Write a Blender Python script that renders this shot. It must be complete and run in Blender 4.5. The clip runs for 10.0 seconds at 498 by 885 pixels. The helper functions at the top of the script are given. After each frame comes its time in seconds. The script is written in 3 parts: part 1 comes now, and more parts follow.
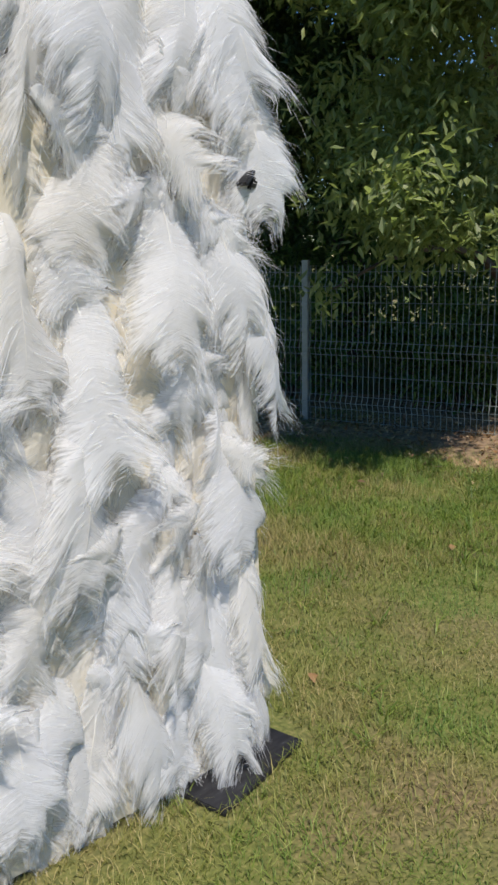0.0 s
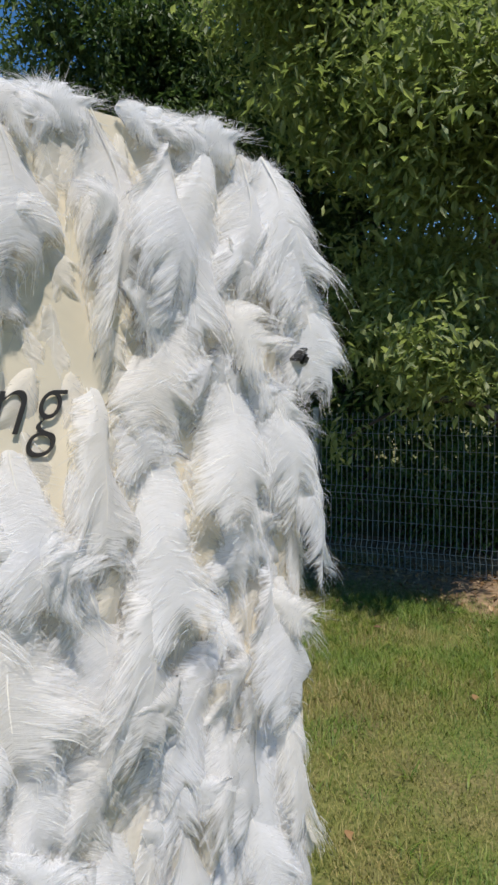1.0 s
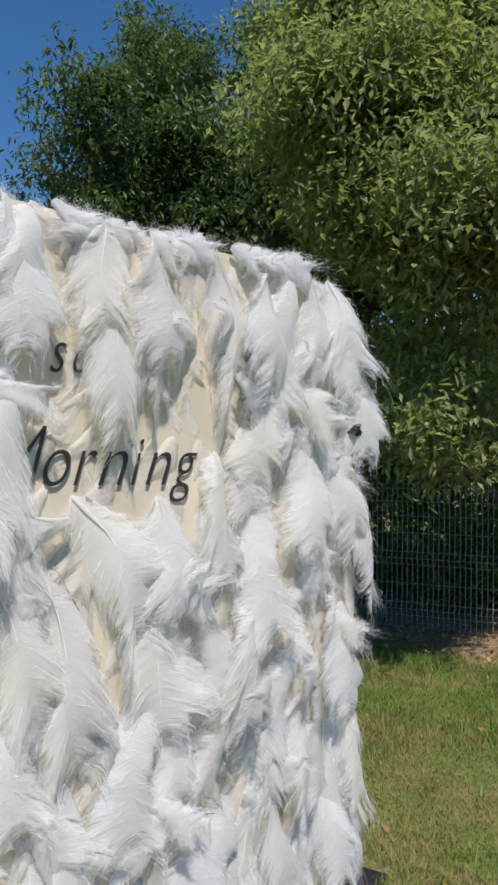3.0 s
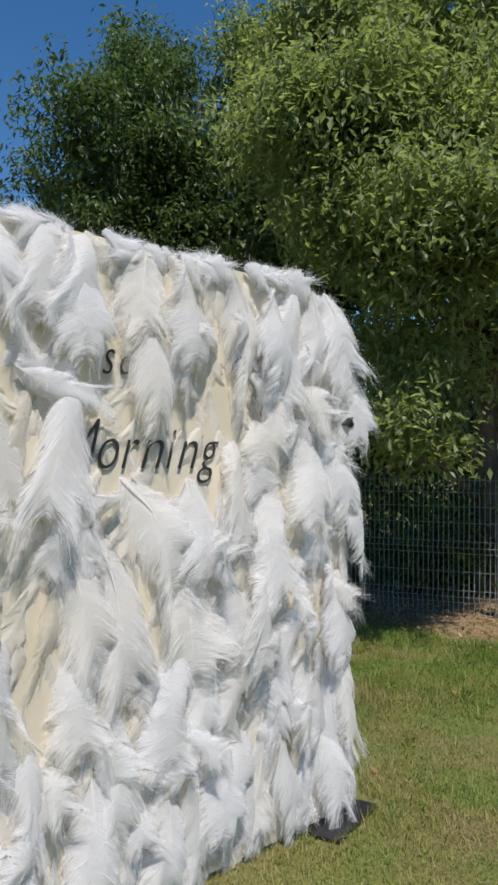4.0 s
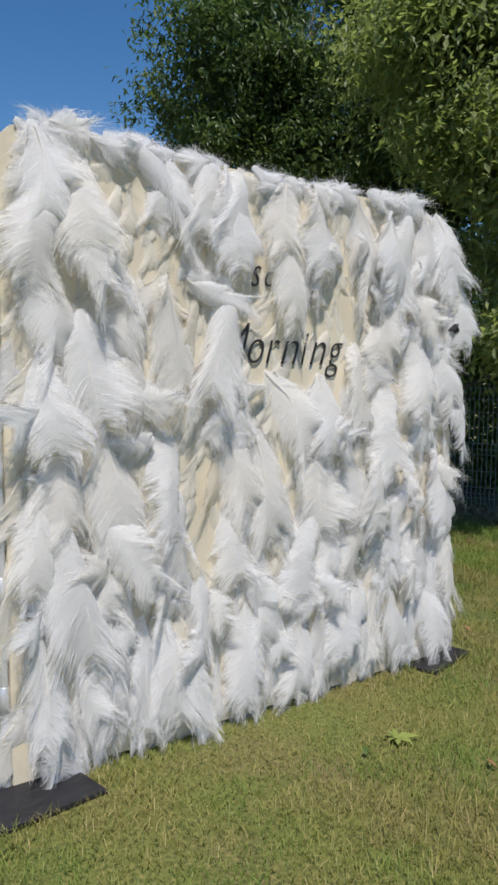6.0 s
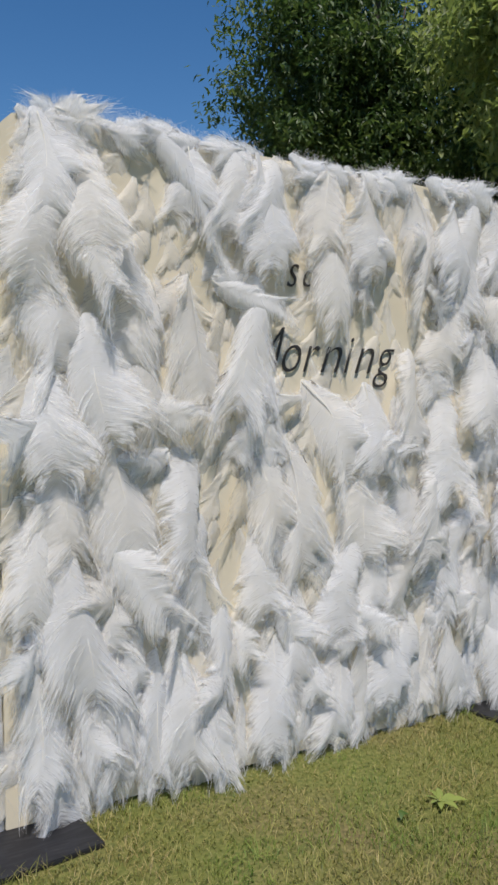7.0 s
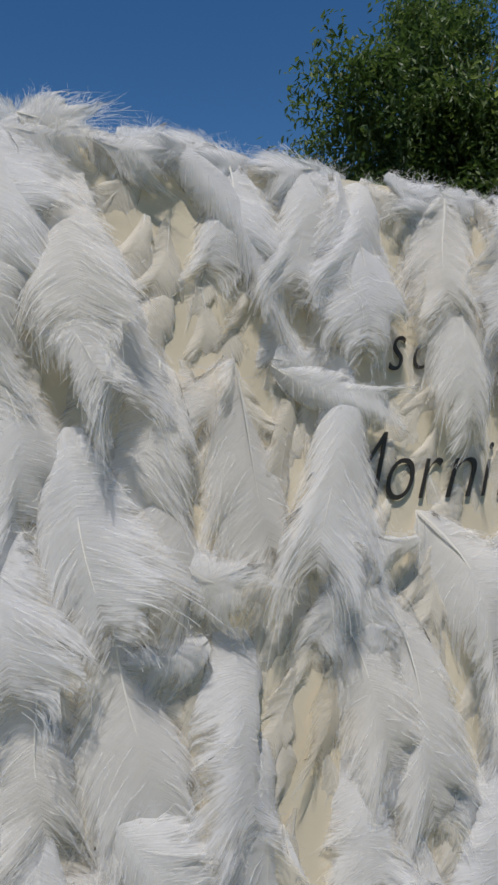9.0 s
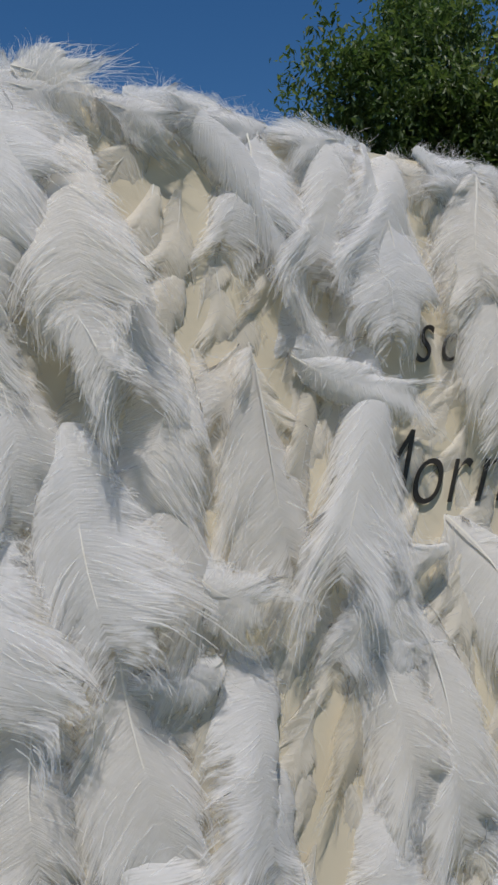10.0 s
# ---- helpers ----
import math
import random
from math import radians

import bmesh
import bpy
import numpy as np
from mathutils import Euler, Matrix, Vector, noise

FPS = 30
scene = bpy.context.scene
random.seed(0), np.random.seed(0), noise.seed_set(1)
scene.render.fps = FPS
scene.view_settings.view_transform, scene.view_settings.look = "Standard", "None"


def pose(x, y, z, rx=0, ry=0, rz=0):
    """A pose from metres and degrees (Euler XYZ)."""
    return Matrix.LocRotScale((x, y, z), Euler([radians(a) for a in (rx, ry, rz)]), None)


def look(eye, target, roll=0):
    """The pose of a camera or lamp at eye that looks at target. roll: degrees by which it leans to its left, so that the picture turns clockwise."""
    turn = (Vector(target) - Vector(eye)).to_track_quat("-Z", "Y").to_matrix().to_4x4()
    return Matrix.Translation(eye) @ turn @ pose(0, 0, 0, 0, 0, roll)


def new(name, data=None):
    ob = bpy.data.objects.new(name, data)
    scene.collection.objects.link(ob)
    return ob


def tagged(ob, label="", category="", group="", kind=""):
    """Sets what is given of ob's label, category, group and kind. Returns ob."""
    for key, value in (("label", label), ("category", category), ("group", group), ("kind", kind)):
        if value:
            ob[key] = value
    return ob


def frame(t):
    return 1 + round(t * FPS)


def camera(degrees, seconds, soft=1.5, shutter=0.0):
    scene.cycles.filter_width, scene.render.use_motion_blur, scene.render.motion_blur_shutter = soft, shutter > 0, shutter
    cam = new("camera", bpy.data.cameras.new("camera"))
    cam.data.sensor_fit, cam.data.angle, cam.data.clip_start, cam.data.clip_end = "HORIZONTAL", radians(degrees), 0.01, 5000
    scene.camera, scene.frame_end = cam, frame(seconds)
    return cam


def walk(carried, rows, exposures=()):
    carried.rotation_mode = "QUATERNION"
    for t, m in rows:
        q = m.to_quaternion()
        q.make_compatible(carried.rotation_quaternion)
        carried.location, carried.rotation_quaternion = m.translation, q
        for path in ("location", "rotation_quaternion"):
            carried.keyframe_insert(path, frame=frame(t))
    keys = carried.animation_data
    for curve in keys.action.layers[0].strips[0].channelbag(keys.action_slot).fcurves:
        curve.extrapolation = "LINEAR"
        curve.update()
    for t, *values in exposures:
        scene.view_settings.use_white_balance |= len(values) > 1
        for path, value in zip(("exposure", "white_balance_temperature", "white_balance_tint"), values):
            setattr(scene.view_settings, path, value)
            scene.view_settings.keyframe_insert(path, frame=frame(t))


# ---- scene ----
cam = camera(34.4, 10.0, soft=2.7)
PATH = [
    (0, (-0.005, -0.014, 1.51), (1.292, 1.439, 1.058), -1.0),
    (0.5, (-0.062, -0.026, 1.558), (1.258, 1.451, 1.28), -0.6),
    (1, (-0.222, -0.008, 1.598), (1.121, 1.469, 1.475), 0.0),
    (1.5, (-0.36, -0.043, 1.613), (0.99, 1.433, 1.589), 0.4),
    (2, (-0.516, -0.132, 1.604), (0.839, 1.34, 1.632), 0.5),
    (2.5, (-0.71, -0.201, 1.59), (0.652, 1.262, 1.638), 0.6),
    (2.7, (-0.797, -0.237, 1.58), (0.568, 1.224, 1.632), 0.7),
    (4, (-1.366, -0.525, 1.532), (0.063, 0.873, 1.578), 0.5),
    (4.5, (-1.637, -0.643, 1.502), (-0.214, 0.762, 1.509), 0.9),
    (5, (-1.817, -0.761, 1.486), (-0.433, 0.682, 1.427), 1.0),
    (5.5, (-1.907, -0.907, 1.463), (-0.589, 0.592, 1.339), 0.8),
    (5.7, (-1.926, -0.946, 1.445), (-0.637, 0.577, 1.301), 0.8),
    (7, (-1.489, -0.836, 1.48), (-0.453, 0.867, 1.317), 1.2),
    (7.5, (-1.301, -0.655, 1.525), (-0.36, 1.105, 1.395), 1.2),
    (8, (-1.185, -0.361, 1.551), (-0.318, 1.439, 1.488), 1.1),
    (8.5, (-1.033, -0.109, 1.581), (-0.202, 1.71, 1.578), 0.3),
    (9, (-0.934, 0.067, 1.615), (-0.09, 1.88, 1.647), -0.6),
    (9.5, (-0.918, 0.202, 1.626), (-0.05, 2.003, 1.661), -1.1),
    (10, (-0.927, 0.261, 1.623), (-0.04, 2.053, 1.644), -0.3),
]
EXPOSURE = [(0, 0.6, 6350, 13), (2.5, 0.56, 6350, 13), (4.5, 0.54, 6350, 13), (5.5, 0.53, 6350, 13), (7.5, 0.3, 6400, 13), (8.5, 0.09, 6350, 13), (10, 0.02, 6350, 13)]
walk(cam, [(t, look(eye, target, roll)) for t, eye, target, roll in PATH], EXPOSURE)

# ---- light ----
# sun near noon, in front of the feather wall
SUN_FROM = Vector((-0.28, -0.46, 1.0)).normalized()
world = bpy.data.worlds.new("sky")
scene.world = world
world.use_nodes = True
sky = world.node_tree.nodes.new("ShaderNodeTexSky")
sky.sky_type = "NISHITA"
sky.sun_disc = False
sky.sun_elevation = math.asin(SUN_FROM.z)
sky.sun_rotation = math.atan2(SUN_FROM.x, SUN_FROM.y)
sky.air_density, sky.dust_density, sky.ozone_density = 1.0, 0.0, 1.6
sky.altitude = 600
background = world.node_tree.nodes["Background"]
deep = world.node_tree.nodes.new("ShaderNodeHueSaturation")
deep.inputs["Saturation"].default_value = 1.3
world.node_tree.links.new(sky.outputs[0], deep.inputs["Color"])
world.node_tree.links.new(deep.outputs[0], background.inputs[0])
background.inputs[1].default_value = 0.075
sun = new("sun", bpy.data.lights.new("sun", "SUN"))
sun.data.energy, sun.data.angle, sun.data.color = 3.7, radians(1.0), (1.0, 0.935, 0.84)
sun.matrix_world = look(SUN_FROM * 30, (0, 0, 0))


# ---- materials ----
def material(name, rough=0.6, metal=0.0):
    m = bpy.data.materials.new(name)
    m.use_nodes = True
    bsdf = m.node_tree.nodes["Principled BSDF"]
    bsdf.inputs["Roughness"].default_value = rough
    bsdf.inputs["Metallic"].default_value = metal
    return m, m.node_tree, bsdf


def node(tree, kind, **values):
    n = tree.nodes.new(kind)
    for key, value in values.items():
        n.inputs[key].default_value = value
    return n


def ramp(tree, fac, stops):
    r = tree.nodes.new("ShaderNodeValToRGB")
    while len(r.color_ramp.elements) < len(stops):
        r.color_ramp.elements.new(0.5)
    for e, (p, c) in zip(r.color_ramp.elements, stops):
        e.position, e.color = p, (*c, 1)
    tree.links.new(fac, r.inputs[0])
    return r.outputs[0]


def noise_at(tree, scale, detail=4.0, source="Object", stretch=None):
    co = tree.nodes.new("ShaderNodeTexCoord").outputs[source]
    if stretch:
        mp = tree.nodes.new("ShaderNodeMapping")
        mp.inputs["Scale"].default_value = stretch
        tree.links.new(co, mp.inputs[0])
        co = mp.outputs[0]
    n = node(tree, "ShaderNodeTexNoise", Scale=scale, Detail=detail)
    tree.links.new(co, n.inputs["Vector"])
    return n.outputs["Fac"]


def mix(tree, fac, a, b, how="MIX"):
    m = tree.nodes.new("ShaderNodeMix")
    m.data_type, m.blend_type = "RGBA", how
    for socket, value in ((m.inputs["Factor"], fac), (m.inputs[6], a), (m.inputs[7], b)):
        if isinstance(value, bpy.types.NodeSocket):
            tree.links.new(value, socket)
        elif isinstance(value, tuple):
            socket.default_value = (*value, 1)
        else:
            socket.default_value = value
    return m.outputs[2]


def bump(tree, bsdf, height, strength, distance):
    b = node(tree, "ShaderNodeBump", Strength=strength, Distance=distance)
    tree.links.new(height, b.inputs["Height"])
    tree.links.new(b.outputs[0], bsdf.inputs["Normal"])


def see_through(m, tree, bsdf, colour, share):
    """Lets light pass: a share of translucent scatter beside the surface."""
    t = tree.nodes.new("ShaderNodeBsdfTranslucent")
    if isinstance(colour, bpy.types.NodeSocket):
        tree.links.new(colour, t.inputs[0])
    else:
        t.inputs[0].default_value = (*colour, 1)
    s = node(tree, "ShaderNodeMixShader", Fac=share)
    tree.links.new(bsdf.outputs[0], s.inputs[1])
    tree.links.new(t.outputs[0], s.inputs[2])
    tree.links.new(s.outputs[0], tree.nodes["Material Output"].inputs[0])


def times(tree, how, a, b, clamp=False):
    """One arithmetic step between sockets or numbers."""
    m = tree.nodes.new("ShaderNodeMath")
    m.operation, m.use_clamp = how, clamp
    for socket, value in zip(m.inputs, (a, b)):
        if isinstance(value, bpy.types.NodeSocket):
            tree.links.new(value, socket)
        else:
            socket.default_value = value
    return m.outputs[0]


def barb_noise(tree, uv, rnd, along, across, detail):
    """Streaks that follow the barbs of a vane; each feather has its own."""
    mp = tree.nodes.new("ShaderNodeMapping")
    mp.inputs["Scale"].default_value = (along, across, 1.0)
    tree.links.new(uv, mp.inputs[0])
    n = node(tree, "ShaderNodeTexNoise", Scale=1.0, Detail=detail)
    n.noise_dimensions = "4D"
    tree.links.new(mp.outputs[0], n.inputs["Vector"])
    tree.links.new(times(tree, "MULTIPLY", rnd, 40.0), n.inputs["W"])
    return n.outputs["Fac"]


def feather_material(name, tints, share=0.5):
    """A soft white vane: fine barbs that part into wisps towards its edges, where the light slips through."""
    m, tree, bsdf = material(name, 0.85)
    rnd = tree.nodes.new("ShaderNodeObjectInfo").outputs["Random"]
    uv = tree.nodes.new("ShaderNodeUVMap").outputs[0]
    split = tree.nodes.new("ShaderNodeSeparateXYZ")
    tree.links.new(uv, split.inputs[0])
    fine = barb_noise(tree, uv, rnd, 120.0, 3.2, 3.0)
    lock = barb_noise(tree, uv, rnd, 17.0, 2.6, 4.0)
    tint = ramp(tree, rnd, [(i / (len(tints) - 1), c) for i, c in enumerate(tints)])
    shade = ramp(tree, fine, [(0.32, (0.945, 0.94, 0.93)), (0.62, (1.0, 1.0, 1.0))])
    c = mix(tree, 1.0, tint, shade, "MULTIPLY")
    tree.links.new(c, bsdf.inputs["Base Color"])
    bsdf.inputs["Specular IOR Level"].default_value = 0.2
    strands = times(tree, "ADD", times(tree, "MULTIPLY", fine, 0.5), times(tree, "MULTIPLY", lock, 0.5))
    puff = noise_at(tree, 34.0, 3.0)
    bump(tree, bsdf, times(tree, "ADD", strands, times(tree, "MULTIPLY", puff, 0.9)), 0.42, 0.008)
    see_through(m, tree, bsdf, c, share)
    inward = times(tree, "SUBTRACT", 1.0, times(tree, "ABSOLUTE", split.outputs[1], 0.0))
    to_tip = times(tree, "MULTIPLY", times(tree, "SUBTRACT", 1.0, times(tree, "FRACT", split.outputs[0], 0.0)), 2.6)
    inward = times(tree, "MINIMUM", inward, to_tip)
    cover = times(tree, "ADD", times(tree, "MULTIPLY", inward, 2.3), times(tree, "MULTIPLY", times(tree, "SUBTRACT", strands, 0.53), 4.2))
    cover = times(tree, "MULTIPLY", times(tree, "ADD", cover, 0.05, True), 0.93)
    clear = tree.nodes.new("ShaderNodeBsdfTransparent")
    s = tree.nodes.new("ShaderNodeMixShader")
    out = tree.nodes["Material Output"].inputs[0]
    tree.links.new(cover, s.inputs[0])
    tree.links.new(clear.outputs[0], s.inputs[1])
    tree.links.new(out.links[0].from_socket, s.inputs[2])
    tree.links.new(s.outputs[0], out)
    return m


def wisp_material():
    """Single loose barbs, so fine that most of the light passes between them."""
    m, tree, bsdf = material("white_down", 0.8)
    bsdf.inputs["Base Color"].default_value = (0.87, 0.87, 0.865, 1)
    bsdf.inputs["Specular IOR Level"].default_value = 0.2
    see_through(m, tree, bsdf, (0.87, 0.87, 0.865), 0.5)
    clear = tree.nodes.new("ShaderNodeBsdfTransparent")
    s = node(tree, "ShaderNodeMixShader", Fac=0.45)
    out = tree.nodes["Material Output"].inputs[0]
    tree.links.new(out.links[0].from_socket, s.inputs[1])
    tree.links.new(clear.outputs[0], s.inputs[2])
    tree.links.new(s.outputs[0], out)
    return m


def quill_material():
    m, tree, bsdf = material("feather_quill", 0.4)
    c = ramp(tree, noise_at(tree, 9.0), [(0.3, (0.92, 0.90, 0.85)), (0.7, (0.86, 0.82, 0.72))])
    tree.links.new(c, bsdf.inputs["Base Color"])
    return m


def fabric_material():
    m, tree, bsdf = material("cream_fabric", 0.9)
    c = ramp(tree, noise_at(tree, 3.0), [(0.3, (0.53, 0.47, 0.35)), (0.7, (0.63, 0.57, 0.44))])
    tree.links.new(c, bsdf.inputs["Base Color"])
    bump(tree, bsdf, noise_at(tree, 500.0, 2.0), 0.3, 0.001)
    return m


def plain(name, colour, rough=0.6, metal=0.0, spread=0.12, scale=20.0):
    m, tree, bsdf = material(name, rough, metal)
    lo, hi = [tuple(v * k for v in colour) for k in (1 - spread, 1 + spread)]
    c = ramp(tree, noise_at(tree, scale), [(0.3, lo), (0.7, hi)])
    tree.links.new(c, bsdf.inputs["Base Color"])
    bump(tree, bsdf, noise_at(tree, scale * 8, 2.0), 0.15, 0.002)
    return m


def slate_material():
    m, tree, bsdf = material("black_plate", 0.6)
    scratch = noise_at(tree, 14.0, 8.0, stretch=(1.0, 6.0, 1.0))
    c = ramp(tree, scratch, [(0.45, (0.010, 0.010, 0.012)), (0.68, (0.022, 0.022, 0.025)), (0.8, (0.07, 0.07, 0.07))])
    tree.links.new(c, bsdf.inputs["Base Color"])
    bump(tree, bsdf, scratch, 0.2, 0.002)
    return m


def leaf_material(name, dark, mid, bright, share=0.4):
    m, tree, bsdf = material(name, 0.5)
    isl = tree.nodes.new("ShaderNodeNewGeometry").outputs["Random Per Island"]
    c = ramp(tree, isl, [(0.0, dark), (0.6, mid), (1.0, bright)])
    patch = ramp(tree, noise_at(tree, 0.9, 3.0), [(0.35, (0.84, 0.88, 0.86)), (0.65, (1.06, 1.05, 0.94))])
    c = mix(tree, 1.0, c, patch, "MULTIPLY")
    tree.links.new(c, bsdf.inputs["Base Color"])
    lighter = mix(tree, 1.0, c, (1.15, 1.25, 0.75), "MULTIPLY")
    see_through(m, tree, bsdf, lighter, share)
    return m


def bark_material():
    m, tree, bsdf = material("bark", 0.9)
    f = noise_at(tree, 12.0, 8.0, stretch=(1.0, 1.0, 0.25))
    c = ramp(tree, f, [(0.3, (0.05, 0.035, 0.025)), (0.6, (0.14, 0.10, 0.075)), (0.8, (0.22, 0.17, 0.13))])
    tree.links.new(c, bsdf.inputs["Base Color"])
    bump(tree, bsdf, f, 0.8, 0.02)
    return m


def soil_material():
    m, tree, bsdf = material("lawn_soil", 0.95)
    fine = noise_at(tree, 60.0, 6.0)
    broad = noise_at(tree, 1.3, 4.0)
    green = ramp(tree, fine, [(0.3, (0.06, 0.075, 0.014)), (0.55, (0.13, 0.14, 0.03)), (0.75, (0.22, 0.19, 0.07))])
    dry = ramp(tree, fine, [(0.3, (0.08, 0.06, 0.028)), (0.6, (0.19, 0.14, 0.065)), (0.8, (0.30, 0.23, 0.12))])
    c = mix(tree, ramp(tree, broad, [(0.45, (0, 0, 0)), (0.7, (1, 1, 1))]), green, dry)
    tree.links.new(c, bsdf.inputs["Base Color"])
    bump(tree, bsdf, fine, 0.3, 0.01)
    return m


def grass_material():
    m, tree, bsdf = material("grass_blades", 0.55)
    isl = tree.nodes.new("ShaderNodeNewGeometry").outputs["Random Per Island"]
    blade = ramp(tree, isl, [(0.0, (0.091, 0.131, 0.017)), (0.5, (0.171, 0.217, 0.030)), (0.82, (0.262, 0.285, 0.055)), (0.94, (0.342, 0.296, 0.097)), (1.0, (0.456, 0.376, 0.171))])
    dry = ramp(tree, isl, [(0.0, (0.137, 0.148, 0.025)), (0.5, (0.251, 0.228, 0.063)), (1.0, (0.456, 0.365, 0.160))])
    fresh = ramp(tree, isl, [(0.0, (0.068, 0.137, 0.018)), (0.6, (0.137, 0.228, 0.034)), (1.0, (0.251, 0.319, 0.068))])
    broad = noise_at(tree, 1.9, 6.0)
    c = mix(tree, ramp(tree, broad, [(0.42, (0, 0, 0)), (0.60, (1, 1, 1))]), blade, dry)
    c = mix(tree, ramp(tree, broad, [(0.34, (1, 1, 1)), (0.48, (0, 0, 0))]), c, fresh)
    tree.links.new(c, bsdf.inputs["Base Color"])
    see_through(m, tree, bsdf, c, 0.3)
    return m


FEATHER = feather_material("white_feather", [(0.85, 0.85, 0.845), (0.855, 0.86, 0.87), (0.86, 0.86, 0.855), (0.86, 0.84, 0.80)])
CREAM = feather_material("cream_feather", [(0.74, 0.68, 0.55), (0.82, 0.79, 0.72), (0.76, 0.71, 0.59)], 0.4)
DOWN = wisp_material()
QUILL, FABRIC, PLATE = quill_material(), fabric_material(), slate_material()
INK = plain("black_vinyl", (0.022, 0.018, 0.015), 0.45)
BLACK_PLASTIC = plain("black_plastic", (0.015, 0.015, 0.016), 0.4)
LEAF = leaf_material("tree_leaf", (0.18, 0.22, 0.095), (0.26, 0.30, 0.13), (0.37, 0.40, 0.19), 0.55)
# leaf green darkened: backlit and inner shade of the crowns put into the colour
SHADED_LEAF = leaf_material("shaded_tree_leaf", (0.045, 0.085, 0.034), (0.09, 0.14, 0.054), (0.18, 0.23, 0.095), 0.4)
SHRUB_LEAF = leaf_material("shrub_leaf", (0.05, 0.10, 0.028), (0.10, 0.17, 0.04), (0.19, 0.26, 0.075), 0.5)
BARK, SOIL, GRASS = bark_material(), soil_material(), grass_material()
MOULD = plain("leaf_mould", (0.23, 0.155, 0.09), 0.95, 0.0, 0.5, 22.0)
TUFT = leaf_material("long_grass", (0.07, 0.13, 0.02), (0.15, 0.22, 0.03), (0.30, 0.34, 0.07), 0.35)
WEED = leaf_material("weed_leaf", (0.20, 0.25, 0.06), (0.27, 0.32, 0.08), (0.36, 0.40, 0.13), 0.3)
WIRE = plain("green_grey_wire", (0.25, 0.275, 0.25), 0.5, 0.1)
POLE = plain("bright_steel", (0.62, 0.62, 0.62), 0.42, 0.55, 0.10, 30.0)
POST = plain("galvanised_post", (0.26, 0.28, 0.27), 0.5, 0.4)
LITTER = leaf_material("dry_leaf", (0.14, 0.07, 0.03), (0.30, 0.17, 0.08), (0.50, 0.36, 0.22), 0.15)


# ---- mesh helpers ----
def empty(name, at, **tags):
    ob = new(name)
    ob.empty_display_size = 0.1
    ob.matrix_world = Matrix.Translation(at)
    return tagged(ob, **tags)


def link(name, mesh, parent=None, m=None, label=""):
    ob = new(name, mesh)
    if parent:
        ob.parent = parent
    if m is not None:
        ob.matrix_basis = m
    return tagged(ob, label=label)


def part(name, bm, mat, parent=None, label="", smooth=False):
    mesh = bpy.data.meshes.new(name)
    bm.to_mesh(mesh)
    bm.free()
    mesh.materials.append(mat)
    if smooth:
        mesh.shade_smooth()
    return link(name, mesh, parent, label=label)


def mesh_from(name, verts, quads, tris=None, mats=(), picks=None, smooth=True, uv=None):
    """A mesh from numpy arrays: vertices, quads, triangles."""
    mesh = bpy.data.meshes.new(name)
    nq = 0 if quads is None else len(quads)
    nt = 0 if tris is None else len(tris)
    mesh.vertices.add(len(verts))
    mesh.vertices.foreach_set("co", np.asarray(verts, np.float32).ravel())
    loops = np.concatenate([a.ravel() for a in (quads, tris) if a is not None and len(a)]).astype(np.int32)
    mesh.loops.add(len(loops))
    mesh.loops.foreach_set("vertex_index", loops)
    mesh.polygons.add(nq + nt)
    mesh.polygons.foreach_set("loop_start", np.concatenate([np.arange(nq) * 4, nq * 4 + np.arange(nt) * 3]).astype(np.int32))
    if picks is not None:
        mesh.polygons.foreach_set("material_index", np.asarray(picks, np.int32))
    mesh.polygons.foreach_set("use_smooth", np.full(nq + nt, smooth))
    for m in mats:
        mesh.materials.append(m)
    if uv is not None:
        mesh.uv_layers.new(name="vane").data.foreach_set("uv", np.asarray(uv, np.float32)[loops].ravel())
    mesh.update(calc_edges=True)
    return mesh


def box(bm, size, at=(0, 0, 0), turn=None, bevel=0.0):
    made = bmesh.ops.create_cube(bm, size=1.0)
    m = Matrix.Translation(at) @ (turn or Matrix()) @ Matrix.Diagonal((*size, 1))
    bmesh.ops.transform(bm, matrix=m, verts=made["verts"])
    if bevel:
        edges = list({e for v in made["verts"] for e in v.link_edges})
        bmesh.ops.bevel(bm, geom=edges, offset=bevel, segments=2, affect="EDGES")


def tube(path, radii, sides=6):
    """Vertices and quads of a round tapered tube along a path."""
    path, radii = np.asarray(path, float), np.asarray(radii, float)
    t = np.gradient(path, axis=0)
    t /= np.linalg.norm(t, axis=1)[:, None] + 1e-9
    ref = np.where(np.abs(t[:, 2:3]) > 0.9, [[1.0, 0, 0]], [[0, 0, 1.0]])
    a = np.cross(t, ref)
    a /= np.linalg.norm(a, axis=1)[:, None]
    b = np.cross(t, a)
    ang = np.arange(sides) / sides * 2 * np.pi
    v = path[:, None] + radii[:, None, None] * (np.cos(ang)[None, :, None] * a[:, None] + np.sin(ang)[None, :, None] * b[:, None])
    i, j = np.meshgrid(np.arange(len(path) - 1), np.arange(sides), indexing="ij")
    k = (j + 1) % sides
    q = np.stack([i * sides + j, i * sides + k, (i + 1) * sides + k, (i + 1) * sides + j], -1).reshape(-1, 4)
    return v.reshape(-1, 3), q


def strips(pts, side):
    """Ribbons: pts (n, k, 3) along, side (n, k, 3) half-width vectors."""
    n, k, _ = pts.shape
    v = np.stack([pts - side, pts + side], 2).reshape(-1, 3)
    base = (np.arange(n) * k * 2)[:, None] + np.arange(k - 1)[None] * 2
    q = np.stack([base, base + 1, base + 3, base + 2], -1).reshape(-1, 4)
    return v, q


